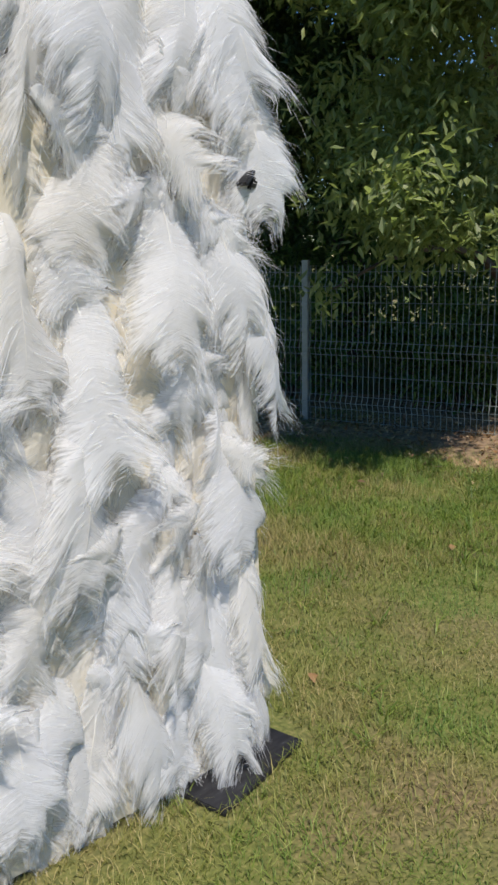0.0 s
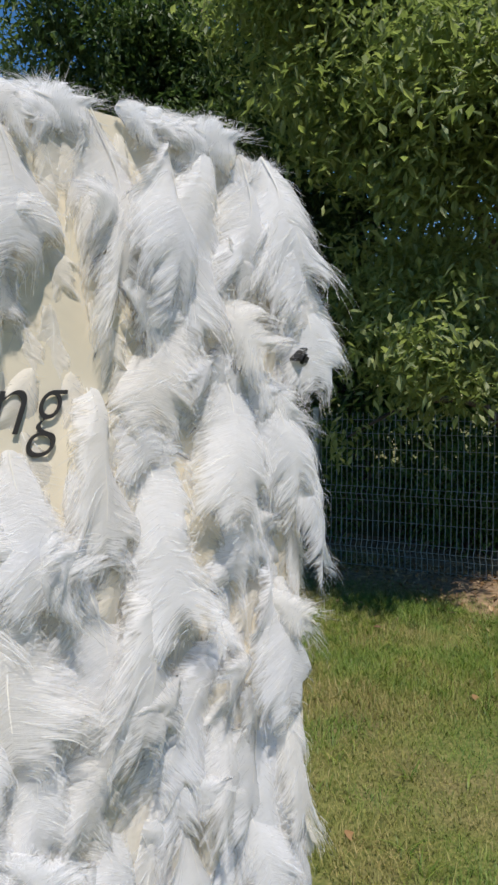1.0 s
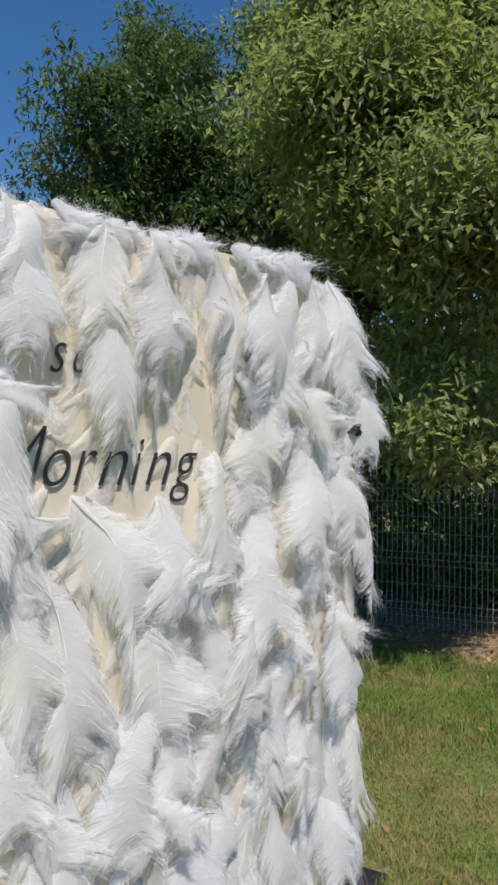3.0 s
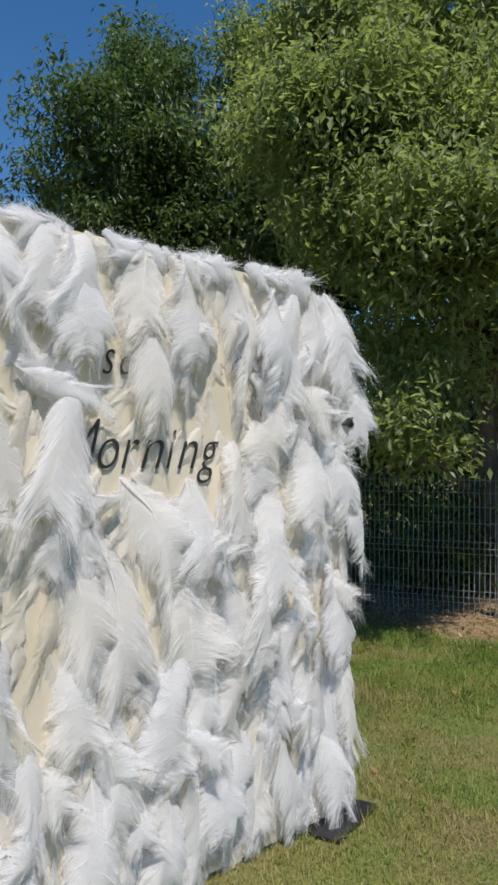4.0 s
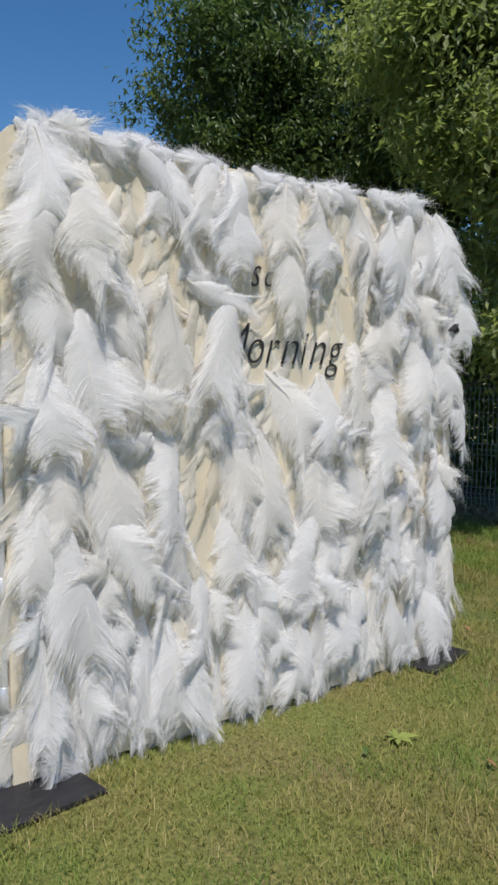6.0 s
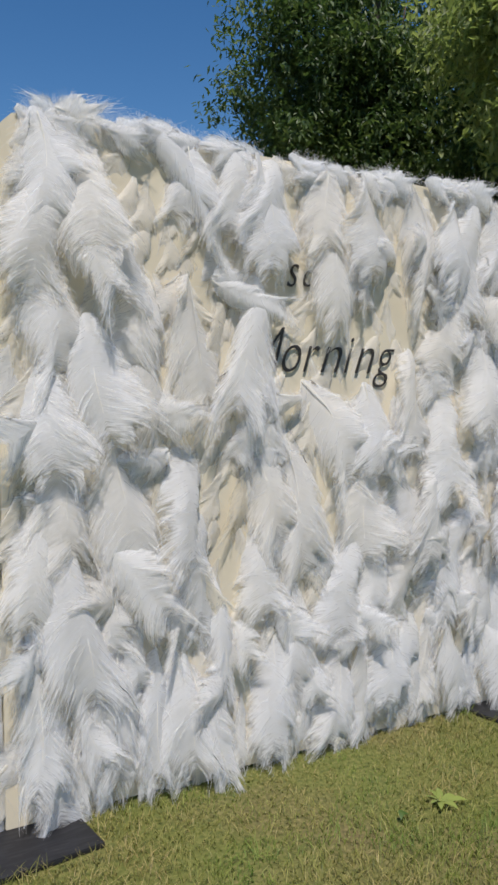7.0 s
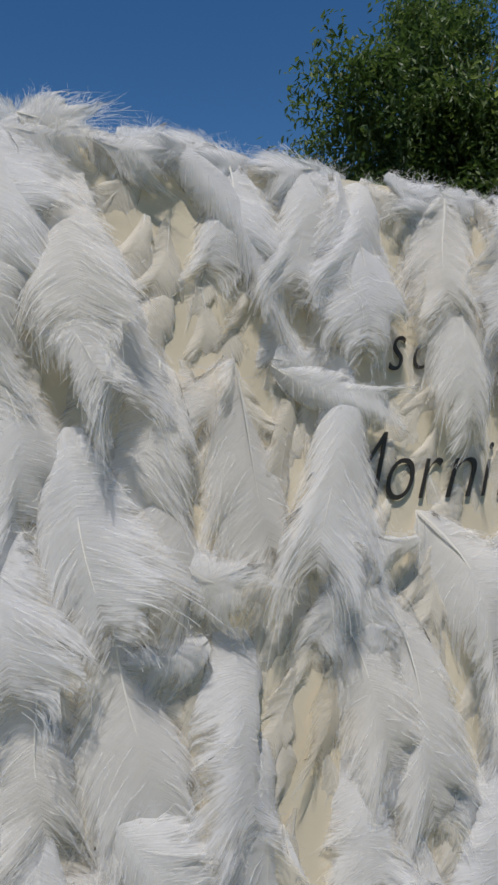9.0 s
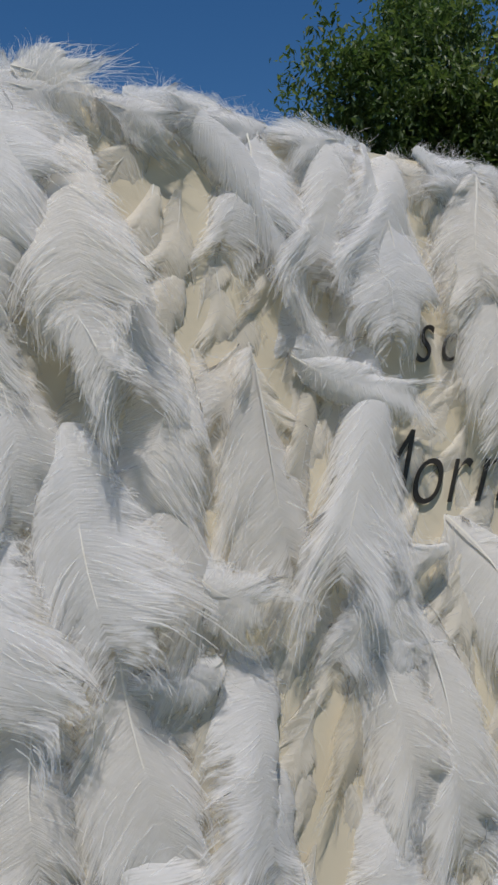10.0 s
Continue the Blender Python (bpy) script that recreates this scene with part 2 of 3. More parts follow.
class Heap:
    """Gathers vertices and quads, with a material for each lot."""
    def __init__(self):
        self.v, self.q, self.p, self.n = [], [], [], 0

    def add(self, v, q, pick=0):
        self.v.append(v), self.q.append(q + self.n), self.p.append(np.full(len(q), pick))
        self.n += len(v)

    def mesh(self, name, mats, smooth=True):
        return mesh_from(name, np.concatenate(self.v), np.concatenate(self.q), None, mats, np.concatenate(self.p), smooth)


# ---- feathers ----
def feather_data(seed, length=0.34, width=0.075, bulge=0.03, flick=0.0, sway=0.0, hairs=60, loose=1.0, fall_off=0.8):
    """A hanging downy plume: root at the origin, quill down -z, front towards -y. One soft vane, puffed and lobed, with loose barbs round its edges."""
    rng = np.random.default_rng(seed)
    wave = rng.uniform(0, 6.28, 8)
    vs, qs, ps, ns, us, count = [], [], [], [], [], 0

    def add(v, q, pick, n, uv):
        nonlocal count
        vs.append(v), qs.append(q + count), ps.append(np.full(len(q), pick)), ns.append(n), us.append(uv)
        count += len(v)

    def quill(s):
        x = sway * s * s + 0.010 * np.sin(5 * s + seed)
        y = -bulge * np.sin(np.minimum(s, 1) * 2.75) - flick * s ** 3
        return np.stack([x, y, -length * s], -1)

    def place(s, u, reach, fall, wild):
        """The point on a barb: s along the quill, u from -1 to 1 across."""
        side, a = np.sign(u), np.abs(u)
        g = np.where(u > 0, 3, 0)
        s = s + 0.022 * np.sin(3.5 * a + wave[7] + 11 * s) * a
        clump = np.sin(s * 13 + wave[g]) * 0.5 + np.sin(s * 31 + wave[g + 1]) * 0.35 + np.sin(s * 70 + wave[g + 2]) * 0.2
        broad = width * (1.04 + 0.12 * np.sin(7 * s + seed * 2.1)) * np.clip(0.3 + 2.6 * s, 0, 1) * (1 - 0.55 * np.clip((s - 0.55) / 0.45, 0, 1) ** 2.0)
        w = broad * reach * (1 + 0.22 * clump * a)
        x = side * w * (1 - (1 - a * 0.95) ** 1.35)
        p = quill(s)
        p[..., 0] += x + 0.014 * width / 0.078 * np.sin(7 * s + 3 * a + wave[g]) * a
        p[..., 1] += (x / width) ** 2 * width * 0.40 * (1 - 0.8 * s)
        p[..., 1] -= 0.012 * np.sin(6 * s + 2.6 * u + wave[6]) * np.sin(2.2 * a + 0.4) + 0.005 * np.sin(15 * s - 3 * a + wave[7]) * a + 0.009 * clump * a * (1 + wild)
        p[..., 2] -= np.maximum(w, 0.25 * width) * (fall + 0.4 * clump * a + 0.4 * s) * (0.85 * a + 0.25 * a ** 2)
        return p

    rows, cols = 34, 17
    s, u = np.meshgrid(np.linspace(0, 1, rows), np.linspace(-1, 1, cols), indexing="ij")
    p = place(s, u, 1.14, fall_off, 0.0)
    n = np.cross(np.gradient(p, axis=0), np.gradient(p, axis=1))
    n /= np.linalg.norm(n, axis=2)[..., None] + 1e-9
    n *= -np.sign(n[..., 1:2] + 1e-9)
    n = 0.62 * n + 0.38 * np.array([0.0, -1.0, 0.12])
    i, j = np.meshgrid(np.arange(rows - 1), np.arange(cols - 1), indexing="ij")
    q = np.stack([i * cols + j, (i + 1) * cols + j, (i + 1) * cols + j + 1, i * cols + j + 1], -1).reshape(-1, 4)
    add(p.reshape(-1, 3), q, 0, n.reshape(-1, 3), np.stack([0.999 * s + seed, u], -1).reshape(-1, 2))

    s = np.linspace(0.0, 0.8, 9)
    v, q = tube(quill(np.clip(s, 0, 1)) - np.array([0, 0.0012 if seed % 4 == 0 else -0.003, 0]), 0.0014 * (1 - 0.9 * s) + 0.0001, 4)
    add(v, q, 1, np.tile([0.0, -1.0, 0.0], (len(v), 1)), np.zeros((len(v), 2)))

    for side in (-1, 1):
        for lot, (start, reach, wild) in enumerate(((0.5, 1.18, 0.6), (0.15, 1.08, 1.4))):
            m, k = hairs if lot == 0 else hairs // 2, 5
            a = start + rng.uniform(-0.1, 0.25, (m, 1)) + (1 - start) * np.linspace(0, 0.9, k)[None]
            along = np.clip(np.linspace(0, 1, m) + rng.normal(0, 0.02, m), 0, 1)[:, None] * np.ones((1, k))
            p = place(along, side * np.clip(a, 0.02, 1.1), reach * rng.uniform(0.9, 1.0 + 0.12 * loose, (m, 1)), fall_off + rng.normal(0, 0.25 * loose, (m, 1)), wild)
            grow = np.linspace(0, 1, k)[None] ** 1.5
            p += rng.normal(0, 0.006 * loose, (m, 1, 3)) * grow[..., None]
            p[..., 1] -= np.abs(rng.normal(0, 0.004 * wild, (m, 1))) * np.sin(np.pi * grow * 0.8) + 0.001
            d = np.gradient(p, axis=1)
            d /= np.linalg.norm(d, axis=2)[..., None] + 1e-9
            across = np.cross(d, [0.0, -1.0, 0.0])
            across /= np.linalg.norm(across, axis=2)[..., None] + 1e-9
            half = 0.0008 * (1 - 0.85 * np.linspace(0, 1, k)) * rng.uniform(0.6, 1.3, (m, 1))
            v, q = strips(p, across * half[..., None])
            soft = np.stack([side * a * 0.4, -np.ones_like(a), 0.15 + 0 * a], -1)
            soft /= np.linalg.norm(soft, axis=2)[..., None]
            add(v, q, 2, np.repeat(soft.reshape(-1, 3), 2, axis=0), np.zeros((len(v), 2)))
    return np.concatenate(vs), np.concatenate(qs), np.concatenate(ps), np.concatenate(ns), np.concatenate(us)


def soft_mesh(name, v, q, picks, normals, uv, vane=FEATHER):
    mesh = mesh_from(name, v, q, None, (vane, QUILL, DOWN), picks, uv=uv)
    normals = normals / (np.linalg.norm(normals, axis=1)[:, None] + 1e-9)
    mesh.normals_split_custom_set_from_vertices(normals.astype(np.float32).tolist())
    return mesh


def feather_mesh(*shape):
    return soft_mesh("feather", *feather_data(*shape))


PLUMES = [feather_mesh(i, 0.34, 0.078, 0.022 + 0.006 * (i % 4), [0.0, 0.03, 0.0][i % 3], [0, 0.05, -0.05, 0.02, -0.025][i % 5], 60, 1.1, [0.75, 0.35, 0.55, 1.0][i % 4]) for i in range(14)]
SLIMS = [feather_mesh(20 + i, 0.34, 0.048, 0.03, [0.015, 0.035, 0.0][i % 3], [0.03, -0.03, 0.05, -0.045][i % 4], 55, 1.1, 1.1) for i in range(5)]
TUFTS = [feather_mesh(40 + i, 0.20, 0.088, 0.03, 0.02 * (i % 2), [0.03, -0.03, 0.0][i % 3], 110, 2.1, [0.2, 0.7, 0.45][i % 3]) for i in range(8)]


def in_cream(mesh):
    twin = mesh.copy()
    twin.materials[0] = CREAM
    return twin


CREAM_PLUMES = [in_cream(m) for m in PLUMES[::2] + SLIMS]


# ---- ground ----
def height(x, y):
    """The lawn rises a little towards the fence and has slight unevenness."""
    return 0.012 * np.sin(1.7 * x + 0.5) * np.cos(1.3 * y) * np.clip((np.hypot(x - 0.4, y - 1.7) - 1.2), 0, 1)


def ground():
    g = np.concatenate([[-400, -120, -40, -15], np.linspace(-8, 12, 81), [18, 40, 120, 400]])
    x, y = np.meshgrid(g, g, indexing="ij")
    v = np.stack([x, y, height(x, y)], -1).reshape(-1, 3)
    n = len(g)
    i, j = np.meshgrid(np.arange(n - 1), np.arange(n - 1), indexing="ij")
    q = np.stack([i * n + j, (i + 1) * n + j, (i + 1) * n + j + 1, i * n + j + 1], -1).reshape(-1, 4)
    tagged(link("ground", mesh_from("ground", v, q, None, [SOIL])), "dry mown lawn soil between the grass blades", "ground", kind="structure")


ground()

# ---- feather wall ----
LEFT, RIGHT, TOP = -0.851, 1.54, 2.295


def board_y(z):
    return 1.655 + 0.045 * z


def board():
    """A thin padded panel, leaning back slightly, with its upper right-hand corner rounded."""
    outline = [(LEFT, 0.018), (RIGHT, 0.018)]
    r = 0.30
    outline += [(RIGHT - r + r * math.cos(a), TOP - r + r * math.sin(a)) for a in np.linspace(0, math.pi / 2, 9)]
    outline += [(LEFT + 0.1 - 0.1 * math.sin(a), TOP - 0.1 + 0.1 * math.cos(a)) for a in np.linspace(0, math.pi / 2, 4)]
    bm = bmesh.new()
    front = [bm.verts.new((x, board_y(z), z)) for x, z in outline]
    back = [bm.verts.new((x, board_y(z) + 0.03, z)) for x, z in outline]
    bm.faces.new(front)
    bm.faces.new(back[::-1])
    n = len(outline)
    for i in range(n):
        bm.faces.new((front[i], back[i], back[(i + 1) % n], front[(i + 1) % n]))
    bmesh.ops.recalc_face_normals(bm, faces=bm.faces)
    return bm


wall = empty("feather_wall", (0, 0, 0), label="photo backdrop wall covered in white ostrich feathers on cream fabric", category="backdrop")
part("backing_panel", board(), FABRIC, wall, "cream fabric panel showing between the feathers")


def hang(kind, x, z, lean=0.0, size=1.0, fat=1.0, out=0.0, yaw=0.0, tip=0.0, deep=1.0):
    m = Matrix.Translation((x, board_y(z) - 0.004 - out, z)) @ pose(0, 0, 0, tip, lean, yaw) @ Matrix.Diagonal((size * fat, size * deep, size, 1))
    return link("feather", kind, wall, m)


# rows of the large feathers from the top down: root x, root z, lean, length, width
TOP_ROW = [(-0.79, 2.30, -7, 0.29, 0.19), (-0.74, 2.28, -5, 0.41, 0.18), (-0.57, 2.21, -4, 0.4, 0.21), (-0.36, 2.29, -48, 0.5, 0.17), (-0.2, 2.28, -1, 0.25, 0.19), (-0.04, 2.27, -8, 0.30, 0.2), (0.08, 2.28, -2, 0.50, 0.2), (0.13, 2.27, 4, 0.31, 0.2), (0.38, 2.26, 3, 0.33, 0.18), (0.57, 2.28, -1, 0.47, 0.26), (0.84, 2.28, -14, 0.52, 0.22), (1.06, 2.25, 12, 0.46, 0.22), (1.16, 2.23, 4, 0.58, 0.22), (1.32, 2.25, 2, 0.4, 0.22), (1.40, 2.27, -14, 0.34, 0.2), (1.44, 2.18, -2, 0.44, 0.2), (1.43, 2.23, -8, 0.36, 0.2), (1.46, 2.14, -5, 0.33, 0.18), (1.49, 2.03, -4, 0.30, 0.16)]
SECOND_ROW = [(-0.74, 2.03, 5, 0.39, 0.21), (-0.61, 1.88, -29, 0.22, 0.12), (-0.52, 2.0, -15, 0.34, 0.2), (-0.81, 1.72, -16, 0.31, 0.22), (-0.4, 1.71, 11, 0.29, 0.2), (-0.21, 1.73, -8, 0.46, 0.22), (0.05, 1.74, 2, 0.46, 0.19), (-0.02, 1.71, -66, 0.25, 0.10), (0.42, 1.98, 4, 0.36, 0.15), (1.53, 1.90, -7, 0.38, 0.16), (1.02, 1.75, 10, 0.3, 0.2), (1.22, 1.58, 2, 0.4, 0.21), (1.41, 1.55, -6, 0.3, 0.2), (1.51, 1.36, -5, 0.38, 0.14)]
THIRD_ROW = [(-0.75, 1.44, -6, 0.34, 0.22), (-0.56, 1.56, -22, 0.38, 0.21), (-0.38, 1.49, -10, 0.35, 0.2), (0.80, 1.58, -6, 0.45, 0.2), (0.14, 1.46, 11, 0.34, 0.19), (0.31, 1.45, -34, 0.48, 0.24), (0.61, 1.44, -3, 0.39, 0.24), (0.98, 1.32, -6, 0.4, 0.21), (1.26, 1.24, 20, 0.24, 0.21)]
FOURTH_ROW = [(-0.66, 1.14, 4, 0.32, 0.2), (-0.48, 1.17, -7, 0.44, 0.22), (-0.25, 1.13, 8, 0.38, 0.2), (0.05, 1.20, -20, 0.43, 0.19), (0.2, 1.2, -12, 0.56, 0.22), (0.58, 1.03, -15, 0.33, 0.24), (0.78, 1.10, -3, 0.42, 0.22), (0.95, 1.06, 8, 0.42, 0.24), (1.37, 1.03, 4, 0.45, 0.24)]
FIFTH_ROW = [(-0.75, 0.96, 10, 0.35, 0.15), (-0.65, 0.82, -2, 0.5, 0.23), (-0.51, 0.86, -36, 0.35, 0.17), (-0.26, 0.76, 1, 0.3, 0.16), (-0.17, 0.88, -4, 0.37, 0.17), (0.07, 0.82, -5, 0.26, 0.17), (0.22, 0.63, -3, 0.42, 0.18), (0.47, 0.76, 7, 0.36, 0.22), (0.61, 0.72, -5, 0.26, 0.18), (0.80, 0.70, 12, 0.29, 0.17), (1.12, 0.82, 22, 0.36, 0.19), (1.24, 0.72, 50, 0.24, 0.1), (1.29, 0.6, 18, 0.28, 0.2), (1.39, 0.62, 4, 0.36, 0.17), (1.03, 0.70, 5, 0.32, 0.18), (1.19, 0.64, 8, 0.3, 0.17)]
BOTTOM_ROW = [(-0.73, 0.34, -13, 0.4, 0.19), (-0.8, 0.55, -2, 0.5, 0.13), (-0.49, 0.57, 1, 0.48, 0.16), (-0.39, 0.56, 4, 0.58, 0.11), (-0.35, 0.43, 1, 0.42, 0.11), (-0.24, 0.41, 1, 0.36, 0.18), (-0.17, 0.36, -15, 0.42, 0.11), (-0.1, 0.68, 1, 0.42, 0.10), (0.14, 0.49, 1, 0.51, 0.16), (0.44, 0.33, 6, 0.36, 0.2), (0.58, 0.38, 4, 0.36, 0.16), (0.70, 0.45, 6, 0.37, 0.18), (0.81, 0.40, 5, 0.37, 0.17), (0.98, 0.45, 12, 0.46, 0.14), (1.05, 0.40, 0, 0.38, 0.17), (1.33, 0.52, 4, 0.45, 0.18), (1.43, 0.69, 2, 0.46, 0.12), (1.27, 0.38, -12, 0.40, 0.15), (1.16, 0.25, 8, 0.2, 0.15)]


def big_feathers():
    rng = random.Random(11)
    for depth, row in enumerate((BOTTOM_ROW, FIFTH_ROW, FOURTH_ROW, THIRD_ROW, SECOND_ROW, TOP_ROW)):
        for x, z, lean, long, wide in row:
            x = max(x, LEFT + 0.03 + wide / 2)
            slim = wide < 0.15
            kind = rng.choice(SLIMS if slim else PLUMES)
            natural = 0.082 if slim else 0.138
            up = 0.02 if 0.05 < x < 0.82 and 1.3 < z < 1.6 else 0.10 if depth < 5 else 0.0
            size = max(0.3, long + up) / 0.37
            fat = wide * 0.92 / natural / size
            deep = min(1.4, max(0.7, wide * 1.15 / natural / size))
            hang(kind, x + up * math.sin(radians(lean)), z + up + 0.01, lean, size, fat, rng.uniform(0.006, 0.022) + (0.018 if depth > 3 else 0.0), rng.uniform(-24, 24), rng.uniform(-7, 0), deep)


# bare places where the fabric and the writing show
BARE = [(0.07, 0.77, 1.53, 1.60), (0.20, 0.36, 1.72, 1.90), (0.68, 0.82, 1.66, 1.92), (-0.64, -0.42, 1.64, 1.80), (-0.42, -0.2, 1.86, 2.1), (-0.36, -0.2, 2.04, 2.16), (-0.2, 0.0, 1.93, 2.08), (-0.15, -0.07, 0.97, 1.16), (-0.08, 0.01, 0.80, 0.97), (-0.5, -0.38, 1.08, 1.19), (0.35, 0.45, 0.91, 1.17), (0.44, 0.58, 0.68, 0.93), (0.25, 0.37, 0.98, 1.17), (-0.29, -0.2, 1.38, 1.6)]


def is_bare(x, z, grow):
    return any(a - grow < x < b + grow and c - grow < z < d + 2 * grow for a, b, c, d in BARE)


def hides_words(x, z, long):
    """Whether a feather of that length would hang over the writing."""
    return (0.03 < x < 0.80 and z > 1.455 and z - long < 1.68) or (0.17 < x < 0.38 and z > 1.80 and z - long < 1.95)


def under_feathers():
    """Shorter plumes close to the fabric, between and below the large ones."""
    rng = random.Random(5)
    rows, across = 10, 14
    for r in range(rows):
        for i in range(across):
            x = LEFT + 0.05 + (RIGHT - LEFT - 0.1) * (i + 0.5 * (r % 2)) / (across - 0.5) + rng.uniform(-0.05, 0.05)
            z = 0.30 + 1.92 * r / (rows - 1) + rng.uniform(-0.06, 0.06)
            if not is_bare(x, z - 0.14, 0.05) and not hides_words(x, z, 0.30):
                lean = rng.uniform(-26, 26)
                hang(rng.choice(CREAM_PLUMES if rng.random() < 0.6 else PLUMES + TUFTS), min(x, 1.46), z, abs(lean) if x > 1.15 else lean, rng.uniform(0.7, 0.95), rng.uniform(0.8, 1.05), 0.006, rng.uniform(-30, 30), rng.uniform(-2, 4), 0.6)


def down_layer():
    """The small white feathers lying flat on the fabric under all others."""
    rng = random.Random(21)
    shapes = [feather_data(60 + i, 0.26, 0.07, 0.018, 0.0, [0.02, -0.03, 0.0][i % 3], 30, 1.5, 0.8) for i in range(5)]
    lots = [[], [], [], [], []]
    count = 0
    for r in range(15):
        for i in range(22):
            x = LEFT + 0.04 + (RIGHT - LEFT - 0.08) * (i + 0.5 * (r % 2)) / 21.5 + rng.uniform(-0.03, 0.03)
            z = 0.22 + 2.04 * r / 14 + rng.uniform(-0.04, 0.04)
            words = hides_words(x, z, 0.19)
            if rng.random() < (0.12 if is_bare(x, z - 0.10, 0.015) and not words else 0.25):
                continue
            v, q, p, n, uv = rng.choice(shapes)
            m = Matrix.Translation((x, board_y(z) - 0.003, z)) @ pose(0, 0, 0, 0 if words else rng.uniform(-2, 3), rng.uniform(-30, 30), 0 if words else rng.uniform(-15, 15)) @ Matrix.Scale(rng.uniform(0.65, 0.95), 4) @ Matrix.Diagonal((1, 0.25 if words else 1, 1, 1))
            a = np.array(m)
            for lot, new_rows in zip(lots, (v @ a[:3, :3].T + a[:3, 3], q + count, p, n @ np.array(m.to_quaternion().to_matrix()).T, uv + np.array([float(7 * r + 3 * i), 0]))):
                lot.append(new_rows)
            count += len(v)
    mesh = soft_mesh("down", *[np.concatenate(lot) for lot in lots], CREAM)
    tagged(link("down", mesh, wall, None, "small cream and white down feathers covering the fabric"), kind="stuff")


def edge_feathers():
    """Downy tufts along the top edge and out along the right-hand edge."""
    rng = random.Random(9)
    n = 46
    for i in range(n):
        x = LEFT + 0.06 + (RIGHT - LEFT - 0.2) * i / (n - 1) + rng.uniform(-0.03, 0.03)
        z = 2.305 - 1.1 * max(0.0, x - 1.25) ** 1.5 + rng.uniform(-0.015, 0.01)
        lean = rng.choice((-1, 1)) * rng.uniform(48, 88)
        hang(rng.choice(TUFTS), x, z, lean, rng.uniform(0.5, 0.8), rng.uniform(0.7, 0.95), rng.uniform(-0.02, 0.02), rng.uniform(-10, 10), rng.uniform(-8, 8))
    for i in range(13):
        z = 0.5 + 1.65 * i / 12 + rng.uniform(-0.04, 0.04)
        hang(rng.choice(SLIMS), RIGHT - 0.035, z - 0.05, rng.uniform(-4, 5), rng.uniform(0.75, 1.0), rng.uniform(0.7, 0.95), 0.0, rng.uniform(20, 45), rng.uniform(-3, 3), 0.7)
        hang(rng.choice(TUFTS + PLUMES[:2]), RIGHT - (0.09 if z > 1.4 else 0.12), z, rng.uniform(-16, 4) if z > 1.4 else rng.uniform(-3, 8), rng.uniform(0.55, 0.75), rng.uniform(0.7, 1.0), -0.01, rng.uniform(10, 40), rng.uniform(-4, 4))
    for i in range(18):
        z = 0.42 + 1.84 * i / 17 + rng.uniform(-0.04, 0.04)
        hang(rng.choice(CREAM_PLUMES[-5:]), LEFT + 0.05 + 0.03 * (i % 2), z, rng.uniform(-6, 6), rng.uniform(0.7, 0.9), rng.uniform(0.8, 1.0), 0.0, rng.uniform(-10, 10), rng.uniform(-2, 3), 0.5)


def loose_tufts():
    """Windblown tufts lying across the joins between the large feathers."""
    rng = random.Random(33)
    made = 0
    while made < 80:
        x, z = rng.uniform(LEFT + 0.1, RIGHT - 0.1), rng.uniform(0.35, 2.15)
        if is_bare(x, z, 0.07) or is_bare(x, z - 0.12, 0.03) or hides_words(x, z, 0.22):
            continue
        made += 1
        hang(rng.choice(TUFTS), x, z, rng.choice((-1, 1)) * rng.uniform(10, 70), rng.uniform(0.6, 0.95), rng.uniform(0.7, 1.0), rng.uniform(0.02, 0.055), rng.uniform(-30, 30), rng.uniform(-6, 6))


def hem_feathers():
    """Long feathers along the foot, their tips reaching the grass."""
    rng = random.Random(41)
    for i in range(19):
        x = LEFT + 0.10 + (RIGHT - LEFT - 0.18) * i / 18 + rng.uniform(-0.03, 0.03)
        size = rng.uniform(0.78, 1.0)
        hang(rng.choice(SLIMS + PLUMES[:6]), x, 0.30 + 0.06 * rng.random(), rng.uniform(-9, 9), size, rng.uniform(0.6, 0.85), 0.012, rng.uniform(-20, 20), rng.uniform(-5, 0), 0.8)


down_layer()
hem_feathers()
loose_tufts()
under_feathers()
edge_feathers()
big_feathers()


# ---- clamp ----
def clamp():
    bm = bmesh.new()
    box(bm, (0.030, 0.04, 0.034), (1.515, board_y(1.7) - 0.065, 1.70), pose(0, 0, 0, 10, 20, 0), 0.008)
    box(bm, (0.012, 0.05, 0.05), (1.50, board_y(1.7) - 0.063, 1.712), pose(0, 0, 0, 0, 40, 0), 0.004)
    part("clamp", bm, BLACK_PLASTIC, wall, "small black plastic spring clamp")


clamp()


